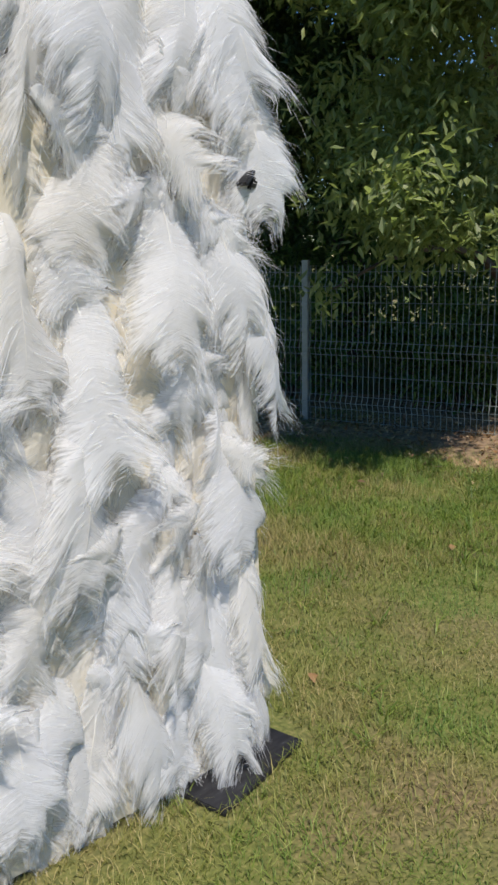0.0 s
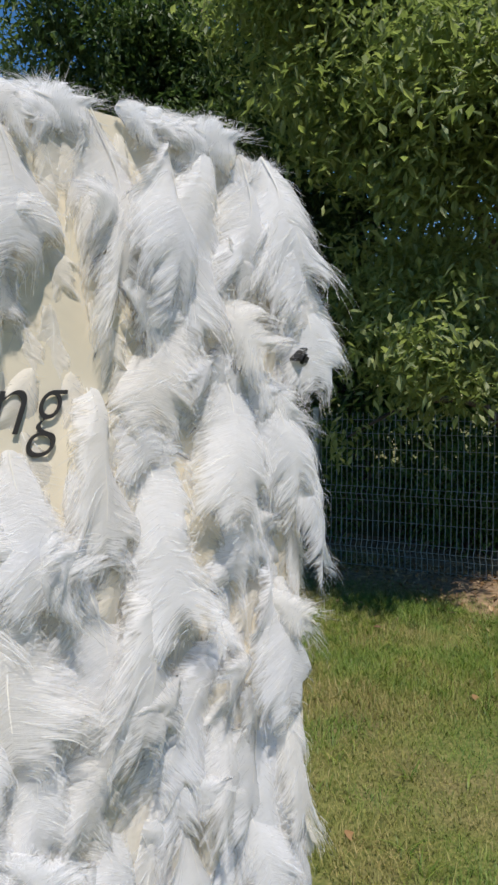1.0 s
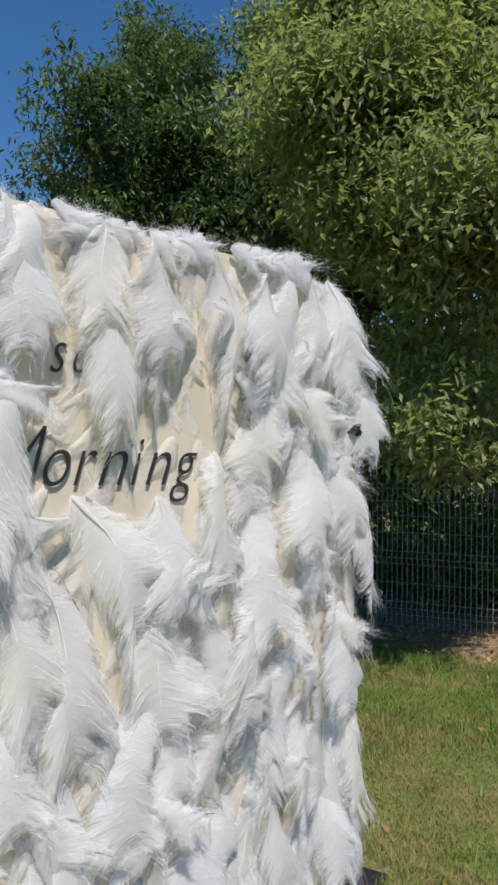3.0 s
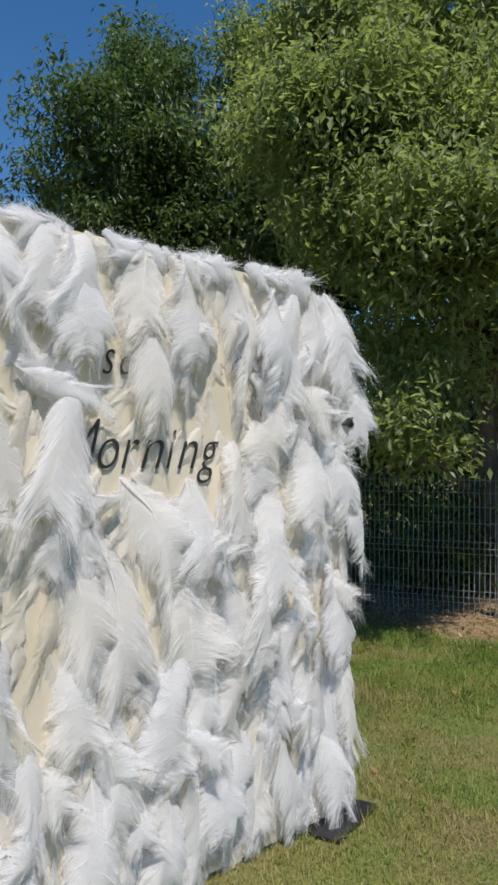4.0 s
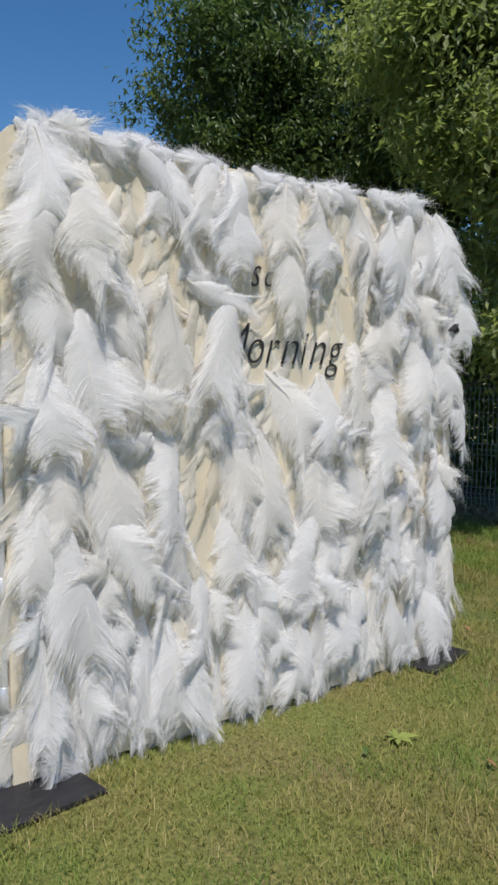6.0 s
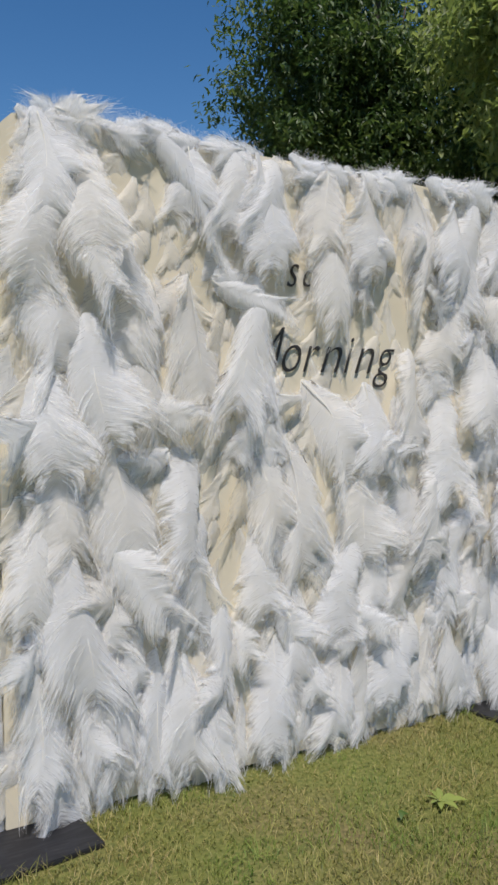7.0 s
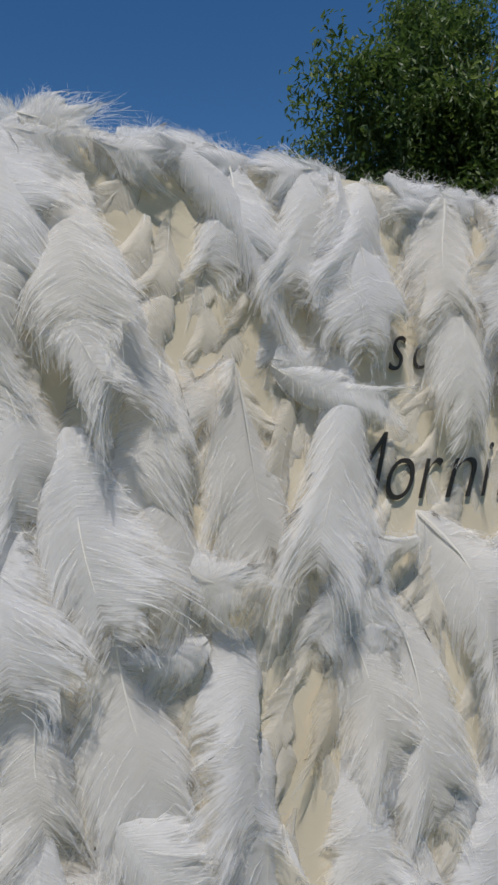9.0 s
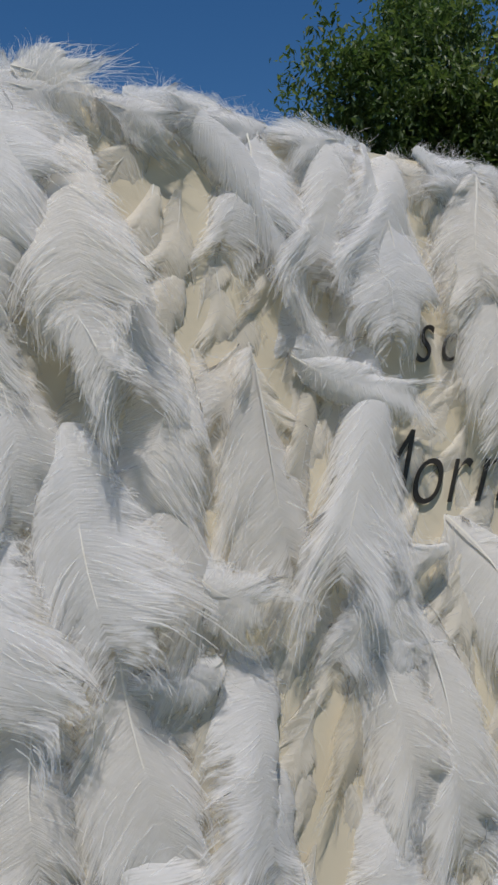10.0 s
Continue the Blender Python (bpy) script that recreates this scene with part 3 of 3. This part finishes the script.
# ---- frame post ----
def frame_post():
    """The galvanised tube that the fabric is laced to, with sleeves where its lengths join and a black tie."""
    x, lean = -0.869, 0.045
    def at(z):
        return (x, 1.672 + lean * z, z)
    heap = Heap()
    heap.add(*tube([at(0.012), at(2.35)], [0.016, 0.016], 16))
    heap.add(*tube([at(2.35), at(2.354), at(2.356)], [0.016, 0.012, 0.0005], 16))
    post = link("frame_post", heap.mesh("frame_post", [POLE]), wall, None, "shiny galvanised steel tube")
    heap = Heap()
    heap.add(*tube([at(-0.047), at(-0.045), at(0.045), at(0.047)], [0.0162, 0.0182, 0.0182, 0.0162], 16))
    sleeve = heap.mesh("sleeve", [POLE])
    sleeve.transform(Matrix.Translation(-Vector(at(0))))
    for z in (2.20, 1.86, 1.50, 1.10, 0.70, 0.32):
        link("sleeve", sleeve, post, Matrix.Translation(at(z)))
    heap = Heap()
    for k in range(3):
        a = np.linspace(0, 2 * np.pi, 17)
        heap.add(*tube(np.stack([0.020 * np.cos(a), 0.020 * np.sin(a), 0.010 * k - 0.01 + 0.004 * np.sin(a + k)], -1), [0.004] * 17, 6))
    heap.add(*tube([(0.018, -0.010, 0.0), (0.030, -0.022, 0.014), (0.034, -0.016, -0.008)], [0.004, 0.003, 0.002], 6))
    link("tie", heap.mesh("tie", [BLACK_PLASTIC]), post, Matrix.Translation(at(1.585)), "black knotted tie")


frame_post()


# ---- base plates ----
def base_plate(corner_a, corner_b, depth):
    a, b = Vector(corner_a), Vector(corner_b)
    d = (b - a)
    turn = Matrix.Rotation(math.atan2(d.y, d.x), 4, "Z")
    bm = bmesh.new()
    mid = (a + b) / 2 + turn @ Vector((0, depth / 2, 0))
    box(bm, (d.length, depth, 0.016), (mid.x, mid.y, 0.010), turn, 0.003)
    ob = part("base_plate", bm, PLATE)
    return tagged(ob, "square scratched black base plate lying on the grass", "base plate", "base plates of the backdrop")


base_plate((1.215, 1.478, 0), (1.618, 1.572, 0), 0.42)
base_plate((-1.02, 1.40, 0), (-0.60, 1.44, 0), 0.42)


# ---- writing ----
def letter(sign, x0, x1, z, tall, base=0.0):
    """One slanted letter, set between x0 and x1, its x-height or cap height tall."""
    c = bpy.data.curves.new("letter", "FONT")
    c.body, c.size, c.shear, c.extrude, c.offset = sign, 1.0, 0.42, 0.006, -0.014
    ob = new("letter", c)
    bpy.context.view_layer.update()
    mesh = bpy.data.meshes.new_from_object(ob.evaluated_get(bpy.context.evaluated_depsgraph_get()))
    bpy.data.objects.remove(ob)
    mesh.materials.clear()
    mesh.materials.append(INK)
    xs = [v.co.x for v in mesh.vertices]
    lo, hi = min(xs), max(xs)
    sx = (x1 - x0) / (hi - lo)
    m = pose(x0 - lo * sx, board_y(z) - 0.009, z, 90 - math.degrees(math.atan(0.045)), 0, 0) @ Matrix.Diagonal((sx, tall, 0.25, 1))
    link("letter", mesh, wall, m, "thin black slanted handwritten letter")


for sign, x0, x1, tall in (("M", 0.075, 0.215, 0.205), ("o", 0.203, 0.290, 0.19), ("r", 0.299, 0.380, 0.19), ("n", 0.382, 0.488, 0.19), ("i", 0.498, 0.548, 0.185), ("n", 0.552, 0.652, 0.19), ("g", 0.645, 0.760, 0.195)):
    letter(sign, x0, x1, 1.500, tall * 1.24)
letter("s", 0.225, 0.280, 1.822, 0.20)
letter("c", 0.300, 0.350, 1.828, 0.16)

# ---- fence ----
FENCE_A, FENCE_B = Vector((5.22, 5.05, 0)), Vector((5.89, 3.17, 0))


def shared(name, bm_or_mesh, mat):
    mesh = bpy.data.meshes.new(name)
    bm_or_mesh.to_mesh(mesh)
    bm_or_mesh.free()
    mesh.materials.append(mat)
    return mesh


def fence(width=2.0, tall=1.42):
    """Welded panels, their bars folded in V bends, on square posts with clips."""
    f = empty("fence", FENCE_A, label="dark green welded wire panel fence with grey posts", category="fence")
    d = (FENCE_B - FENCE_A).normalized()
    turn = Matrix.Rotation(math.atan2(d.y, d.x), 4, "Z")
    folds = (0.22, 0.70, 1.24)

    def dip(z):
        return sum(0.035 * max(0, 1 - abs(z - f) / 0.06) for f in folds)
    zs = sorted({0.03, tall} | {f + d for f in folds for d in (-0.06, 0, 0.06)})
    heap = Heap()
    heap.add(*tube([(0, -dip(z), z) for z in zs], [0.0036] * len(zs), 4))
    upright = heap.mesh("upright_bar", [WIRE])
    heap = Heap()
    heap.add(*tube([(0, 0, 0), (width, 0, 0)], [0.0026] * 2, 4))
    level = heap.mesh("cross_bar", [WIRE])
    bm = bmesh.new()
    box(bm, (0.06, 0.045, tall + 0.03), (0, 0, tall / 2 + 0.015), bevel=0.004)
    box(bm, (0.066, 0.05, 0.02), (0, 0, tall + 0.035), bevel=0.004)
    post_mesh = shared("post", bm, POST)
    bm = bmesh.new()
    box(bm, (0.06, 0.012, 0.03), (0, -0.03, 0), bevel=0.003)
    clip_mesh = shared("clip", bm, POST)
    n = 40
    for i in range(-2, 3):
        m = turn @ Matrix.Translation((width * i, 0, 0))
        post = link("post", post_mesh, f, m, "grey galvanised square post")
        for k in range(6):
            link("clip", clip_mesh, post, Matrix.Translation((0, 0, 0.2 + 0.22 * k)))
        panel = link("wire_panel", level, f, m @ Matrix.Translation((0, -0.004, 0.05)))
        base = Matrix.Translation((0, 0.004, -0.05))
        for k in range(1, n):
            link("upright_bar", upright, panel, base @ Matrix.Translation((k * width / n, 0, 0)))
        for z in (0.16, 0.22, 0.28, 0.46, 0.64, 0.70, 0.76, 0.94, 1.10, 1.24, 1.36):
            link("cross_bar", level, panel, base @ Matrix.Translation((0, -dip(z) - 0.004, z)))


fence()


# ---- trees ----
def leaves(rng, centres, per, spread, size, droop=0.5):
    """Small folded leaves hanging in sprays round the centres."""
    n = len(centres) * per
    c = np.repeat(centres, per, axis=0) + rng.normal(0, spread, (n, 3)) * [1, 1, 0.8]
    yaw = rng.uniform(0, 2 * np.pi, n)
    pitch = -droop + rng.normal(0, 0.5, n)
    d = np.stack([np.cos(yaw) * np.cos(pitch), np.sin(yaw) * np.cos(pitch), np.sin(pitch)], -1)
    s = np.cross(d, [0, 0, 1.0]) + rng.normal(0, 0.25, (n, 3))
    s /= np.linalg.norm(s, axis=1)[:, None]
    up = np.cross(s, d)
    L = (size * rng.uniform(0.6, 1.25, n))[:, None]
    w = L * 0.22
    root, tipv = c, c + d * L
    mid = c + d * L * 0.45 - up * w * 0.35
    v = np.stack([root, mid + s * w + up * w * 0.5, tipv - up * L * 0.08, mid - s * w + up * w * 0.5, mid], 1).reshape(-1, 3)
    b = (np.arange(n) * 5)[:, None]
    t = np.concatenate([b + [[0, 4, 1]], b + [[1, 4, 2]], b + [[0, 3, 4]], b + [[3, 2, 4]]])
    return v, t


def crown_mesh(rng, blobs, clumps, per, spread, size, mat, lump=0.0):
    """Sprays of leaves in lumps near the outside of a few overlapping rounded masses."""
    cs = []
    for (x, y, z, rx, ry, rz, share) in blobs:
        n = max(6, int(clumps * share))
        lots = max(3, n // 14) if lump else n
        p = rng.normal(0, 1, (lots, 3))
        p /= np.linalg.norm(p, axis=1)[:, None]
        r = rng.uniform(0.3, 1.1, lots)[:, None] ** 0.6
        c = np.array([x, y, z]) + p * r * [rx, ry, rz]
        if lump:
            c = np.repeat(c, 14, axis=0)
            c = c + rng.normal(0, 1, c.shape) * lump * [1, 1, 0.55] * rng.uniform(0.5, 1.1, (len(c), 1))
        cs.append(c)
    c = np.concatenate(cs)
    c = c[c[:, 2] > 0.15]
    v, t = leaves(rng, c, per, spread, size)
    return mesh_from("crown", v, None, t, [mat], None, False), c


def tree(name, base, tall, blobs, clumps, per, spread, size, seed, label, radius=0.16, mat=None, group=""):
    rng = np.random.default_rng(seed)
    ob = empty(name, base, label=label, category="tree", group=group)
    heap = Heap()
    s = np.linspace(0, 1, 10)
    lean = rng.normal(0, 0.25, 2)
    trunk = np.stack([lean[0] * s * s * 1.5 + 0.06 * np.sin(5 * s), lean[1] * s * s * 1.5 + 0.05 * np.sin(4 * s + 1), tall * s], -1)
    v, q = tube(trunk, radius * (1 - 0.75 * s) * (1 + 0.5 * np.exp(-12 * s)), 9)
    heap.add(v, q)
    mesh, centres = crown_mesh(rng, blobs, clumps, per, spread, size, mat or LEAF, 0.34)
    picks = centres[rng.choice(len(centres), min(24, len(centres)), replace=False)]
    for c in picks:
        a = np.clip((c[2] / tall) * 0.55 + rng.uniform(-0.1, 0.1), 0.15, 0.95)
        o = np.array([np.interp(a, s, trunk[:, i]) for i in range(3)])
        u = np.linspace(0, 1, 7)[:, None]
        bend = o + (c - o) * u + np.array([0, 0, 1.0]) * np.sin(np.pi * u) * 0.18 * np.linalg.norm(c - o) * rng.uniform(0.2, 1)
        bend += rng.normal(0, 0.04, bend.shape) * np.sin(np.pi * u)
        v, q = tube(bend, radius * 0.34 * (1 - 0.93 * u[:, 0]) * (1 - 0.5 * a) + 0.004, 5)
        heap.add(v, q)
    link("trunk", heap.mesh("trunk", [BARK]), ob)
    link("crown", mesh, ob)
    return ob


# the large tree behind the fence, its boughs hanging over
tree("tree", (7.3, 4.05, 0), 7.0, [(-1.2, 0.1, 4.9, 1.6, 1.6, 1.1, 1.0), (-0.6, 0.4, 6.3, 2.1, 2.0, 1.6, 1.1), (0.0, -1.8, 4.4, 2.0, 2.0, 1.7, 0.8), (-2.75, -0.95, 3.5, 0.85, 0.8, 0.5, 0.45), (-2.9, -0.1, 4.5, 0.8, 0.8, 0.5, 0.35), (-3.05, -0.85, 2.05, 0.5, 0.45, 0.32, 0.07), (-2.3, -0.5, 2.5, 0.5, 0.5, 0.3, 0.05), (-1.8, -0.5, 4.4, 1.25, 1.2, 0.65, 0.7), (-1.4, 0.4, 5.8, 1.3, 1.1, 0.8, 0.5), (0.4, 0.6, 2.6, 1.4, 1.9, 0.8, 0.25), (1.2, 2.6, 3.6, 1.6, 1.8, 1.0, 0.35)], 570, 76, 0.14, 0.095, 1, "large leafy green broadleaf tree behind the fence", 0.17)
# three further trees, their shade painted in by the darker leaf colour
tree("tree", (6.4, 9.0, 0), 7.0, [(-1.1, -0.7, 5.2, 1.2, 1.3, 1.0, 0.7), (0.6, 0.0, 7.0, 1.7, 1.8, 1.4, 0.8), (0.3, -1.0, 4.2, 1.9, 1.8, 1.1, 0.8), (1.0, -1.3, 5.8, 1.5, 1.6, 1.3, 0.7), (-0.2, -2.0, 3.2, 1.4, 1.4, 1.1, 0.5), (-2.1, -1.1, 5.7, 0.45, 0.5, 0.35, 0.08), (-1.1, -0.9, 6.7, 0.5, 0.5, 0.4, 0.08), (-2.0, -1.0, 4.7, 0.5, 0.5, 0.35, 0.08), (1.0, -1.5, 2.6, 1.8, 1.5, 1.2, 0.5)], 500, 60, 0.13, 0.105, 2, "tall green tree against the blue sky, shade painted into its leaf colour", 0.14, SHADED_LEAF)
tree("tree", (10.6, 4.6, 0), 6.5, [(-0.5, 0, 5.0, 2.6, 3.0, 2.4, 1.0), (0.0, 0, 2.4, 2.4, 3.2, 1.8, 0.9)], 260, 22, 0.28, 0.16, 3, "dense green tree behind the fence, shade painted into its leaf colour", 0.18, SHADED_LEAF)
tree("tree", (9.6, 8.2, 0), 7.0, [(-0.5, 0, 5.2, 2.8, 3.0, 2.4, 1.0), (0.0, 0, 2.4, 2.8, 3.0, 1.9, 0.9)], 280, 22, 0.28, 0.16, 4, "dense green tree at the edge of the wood", 0.18, SHADED_LEAF)


def far_wood():
    """The dense wood beyond: a deep bank of coarse foliage that closes the view."""
    rng = np.random.default_rng(31)
    n = 1500
    a = rng.uniform(-0.35, 1.25, n)
    r = rng.uniform(12.5, 17, n)
    c = np.stack([r * np.cos(a), r * np.sin(a), rng.uniform(0.1, 6.0, n) ** 1.0], -1)
    c = c[(c[:, 2] < 3.2 + 2.6 * np.cos(a * 3)) | (c[:, 2] < 2.6)]
    v, t = leaves(rng, c, 16, 0.45, 0.34)
    ob = link("far_wood", mesh_from("far_wood", v, None, t, [SHRUB_LEAF], None, False))
    tagged(ob, "dense dark green wood beyond the fence", "wood", kind="stuff")


far_wood()


def shrubs():
    rng = np.random.default_rng(8)
    d = (FENCE_B - FENCE_A).normalized()
    nrm = Vector((-d.y, d.x, 0))
    for i in range(12):
        back = i % 2
        at = FENCE_A + d * (-4 + 0.85 * i) + nrm * (0.9 + 1.3 * back + 0.4 * rng.random())
        r = rng.uniform(0.55, 0.8) + 0.3 * back
        mesh, c = crown_mesh(rng, [(0, 0, r * 0.95, r, r, r * 1.0, 1.0)], 110, 20, 0.13, 0.11, SHRUB_LEAF)
        ob = empty("shrub", at, label="leafy dark green shrub growing behind the wire fence", category="shrub", group="undergrowth behind the fence")
        for k in rng.choice(len(c), 6, replace=False):
            u = np.linspace(0, 1, 5)[:, None]
            heap = Heap()
            heap.add(*tube(c[k] * u + np.array([0, 0, 0.12]) * np.sin(np.pi * u), 0.012 * (1 - 0.8 * u[:, 0]), 4))
            link("stem", heap.mesh("stem", [BARK]), ob)
        link("crown", mesh, ob)


shrubs()


def fence_bed():
    """The bare, slightly raised strip of leaf mould along the fence."""
    d = np.array((FENCE_B - FENCE_A).normalized())
    nrm = np.array([-d[1], d[0], 0])
    a, o = np.meshgrid(np.linspace(-4, 6, 120), np.linspace(-0.8, 1.6, 40), indexing="ij")
    edge = 0.16 * np.sin(a * 2.3) + 0.10 * np.sin(a * 5.7 + 1)
    p = np.array(FENCE_A) + d * a[..., None] + nrm * (o + edge * (o < 0))[..., None]
    bumps = 0.012 * np.sin(a * 13 + o * 7) * np.sin(o * 17 - a * 5)
    p[..., 2] = height(p[..., 0], p[..., 1]) + np.clip((o + 0.8) * 0.10, 0, 0.035) - 0.004 + bumps * np.clip(o + 0.8, 0, 1)
    i, j = np.meshgrid(np.arange(119), np.arange(39), indexing="ij")
    q = np.stack([i * 40 + j, (i + 1) * 40 + j, (i + 1) * 40 + j + 1, i * 40 + j + 1], -1).reshape(-1, 4)
    ob = link("ground_bed", mesh_from("ground_bed", p.reshape(-1, 3), q, None, [MOULD]))
    tagged(ob, "brown leaf mould strip along the fence", "ground", kind="structure")


fence_bed()


def litter():
    """Dry leaves along the foot of the fence."""
    rng = np.random.default_rng(12)
    d = np.array((FENCE_B - FENCE_A).normalized())
    nrm = np.array([-d[1], d[0], 0])
    n = 4200
    along, off = rng.uniform(-3, 4.5, n), -np.abs(rng.normal(0, 0.6, n)) + 0.35
    c = np.array(FENCE_A) + d * along[:, None] + nrm * off[:, None]
    c[:, 2] = height(c[:, 0], c[:, 1]) + 0.03 + rng.uniform(0, 0.02, n)
    v, t = leaves(rng, c, 1, 0.01, 0.06, 0.0)
    ob = link("leaf_litter", mesh_from("leaf_litter", v, None, t, [LITTER], None, False))
    tagged(ob, "scattered dry brown leaves along the fence", "leaf litter", kind="stuff")


litter()


# ---- grass ----
def lawn():
    rng = np.random.default_rng(5)
    n = 330000
    x, y = rng.uniform(-1.6, 5.9, n), rng.uniform(-0.2, 5.4, n)
    keep = (y > 0.75 * (x - 1.9)) & (y < 1.75 + 1.6 * np.clip(x - 0.6, 0, 9)) & (rng.random(n) < np.clip(1.25 - 0.12 * x, 0.4, 1))
    keep &= ~((x > 1.2) & (x < 1.68) & (y > 1.50 + 0.17 * (x - 1.22)) & (y < 2.0)) & ~((x > -1.05) & (x < -0.6) & (y > 1.41) & (y < 1.86))
    x, y = x[keep], y[keep]
    n = len(x)
    tall = rng.uniform(0.014, 0.038, n) * (1 + 0.5 * np.sin(2.3 * x + 1) * np.sin(2.9 * y)) * (1 + 0.35 * np.clip(x - 2.2, 0, 2))
    yaw, bend = rng.uniform(0, 2 * np.pi, n), rng.uniform(0.4, 1.7, n)
    d = np.stack([np.cos(yaw), np.sin(yaw)], -1)
    side = np.stack([-d[:, 1], d[:, 0], np.zeros(n)], -1) * rng.uniform(0.0009, 0.0020, n)[:, None]
    root = np.stack([x, y, height(x, y) - 0.004], -1)
    mid, end = root.copy(), root.copy()
    mid[:, :2] += d * (tall * bend * 0.35)[:, None]
    mid[:, 2] += tall * 0.65
    end[:, :2] += d * (tall * bend)[:, None]
    end[:, 2] += tall
    v = np.stack([root - side, root + side, mid - side * 0.8, mid + side * 0.8, end], 1).reshape(-1, 3)
    b = (np.arange(n) * 5)[:, None]
    q = b + [[0, 1, 3, 2]]
    t = b + [[2, 3, 4]]
    ob = link("grass", mesh_from("grass", v, q, t, [GRASS], None, False))
    tagged(ob, "short patchy green and straw-coloured lawn grass", "grass", kind="stuff")


lawn()


def blades(rng, x, y, tall, wide, bend):
    """Arched blades of three lengths of ribbon each."""
    n = len(x)
    yaw = rng.uniform(0, 2 * np.pi, n)
    d = np.stack([np.cos(yaw), np.sin(yaw), np.zeros(n)], -1)
    u = np.linspace(0, 1, 4)[None, :, None]
    root = np.stack([x, y, height(x, y) - 0.004], -1)[:, None]
    p = root + d[:, None] * (tall * bend)[:, None, None] * u ** 1.8 + np.array([0, 0, 1.0]) * tall[:, None, None] * (u - 0.35 * u ** 3 * np.minimum(bend, 1.2)[:, None, None])
    side = np.stack([-d[:, 1], d[:, 0], np.zeros(n)], -1)[:, None] * wide[:, None, None] * (1 - 0.9 * u ** 2)
    return strips(p, side)


def grass_tufts():
    """Longer green grass between the lawn and the fence, and a few bright clumps."""
    rng = np.random.default_rng(17)
    n = 6500
    d = np.array((FENCE_B - FENCE_A).normalized())
    nrm = np.array([-d[1], d[0], 0])
    c = np.array(FENCE_A) + d * rng.uniform(-1.2, 4.2, n)[:, None] + nrm * (-1.0 - np.abs(rng.normal(0.4, 1.0, n)))[:, None]
    c = c[(np.sin(c[:, 0] * 4.1) + np.sin(c[:, 1] * 5.3 + 1) + rng.normal(0, 0.8, n)) > -0.3]
    x, y = np.repeat(c[:, 0], 11), np.repeat(c[:, 1], 11)
    x, y = x + rng.normal(0, 0.035, len(x)), y + rng.normal(0, 0.035, len(x))
    v, q = blades(rng, x, y, rng.uniform(0.03, 0.085, len(x)), rng.uniform(0.0015, 0.003, len(x)), rng.uniform(0.4, 1.4, len(x)))
    ob = link("long_grass", mesh_from("long_grass", v, q, None, [TUFT], None, True))
    tagged(ob, "longer fresh green grass in front of the fence", "grass", kind="stuff")
    for cx, cy, size in ((2.44, 1.93, 1.0), (1.98, 1.62, 0.8), (3.30, 2.10, 1.5), (3.05, 1.85, 1.0), (3.7, 2.35, 1.6), (1.75, 1.42, 0.7), (1.93, 1.50, 0.9)):
        m = 14
        v, q = blades(rng, rng.normal(0, 0.015, m) + cx, rng.normal(0, 0.015, m) + cy, rng.uniform(0.06, 0.13, m) * size, rng.uniform(0.002, 0.0035, m), rng.uniform(0.6, 1.8, m))
        ob = link("grass_tuft", mesh_from("grass_tuft", v - np.array([cx, cy, 0]), q, None, [TUFT], None, True), None, Matrix.Translation((cx, cy, 0)))
        tagged(ob, "bright green tuft of longer grass blades in the lawn", "grass tuft", "bright tufts in the lawn")


grass_tufts()


def weed(at):
    """A flat rosette of broad pale-green leaves."""
    rng = np.random.default_rng(3)
    ob = empty("weed", at, label="small pale green broad-leaved weed in the lawn", category="weed")
    for i in range(8):
        a = i * 0.8 + rng.uniform(-0.2, 0.2)
        long, u = rng.uniform(0.05, 0.095), np.linspace(0, 1, 6)
        p = np.stack([long * u * math.cos(a), long * u * math.sin(a), 0.014 + 0.016 * np.sin(2.4 * u)], -1)[None]
        w = 0.012 * np.sin(np.pi * np.clip(u * 0.92 + 0.06, 0, 1))[None, :, None]
        v, q = strips(p, np.array([-math.sin(a), math.cos(a), 0.25]) * w)
        link("leaf", mesh_from("leaf", v, q, None, [WEED]), ob)


weed((0.51, 1.11, 0))


def fallen_leaf(x, y, turn, size, mat, label):
    """One curled leaf lying on the lawn."""
    u = np.linspace(0, 1, 7)
    p = np.stack([size * u, 0.01 * np.sin(4 * u), 0.022 + 0.014 * np.sin(3.1 * u)], -1)[None]
    w = (0.26 * size * np.sin(np.pi * np.clip(0.94 * u + 0.04, 0, 1)))[None, :, None]
    v, q = strips(p, np.array([0.0, 1.0, 0.35]) * w)
    ob = link("fallen_leaf", mesh_from("fallen_leaf", v, q, None, [mat]), None, pose(x, y, 0, 0, 0, turn))
    tagged(ob, label, "leaf", "fallen leaves on the lawn")


for x, y, turn in ((1.89, 1.78, 40), (2.9, 2.55, 110), (3.35, 2.2, 10), (0.62, 0.72, 75)):
    fallen_leaf(x, y, turn, 0.06, LITTER, "dry curled tan leaf lying on the lawn")
fallen_leaf(0.30, 1.08, 20, 0.045, SHRUB_LEAF, "small dark green leaf lying on the lawn")
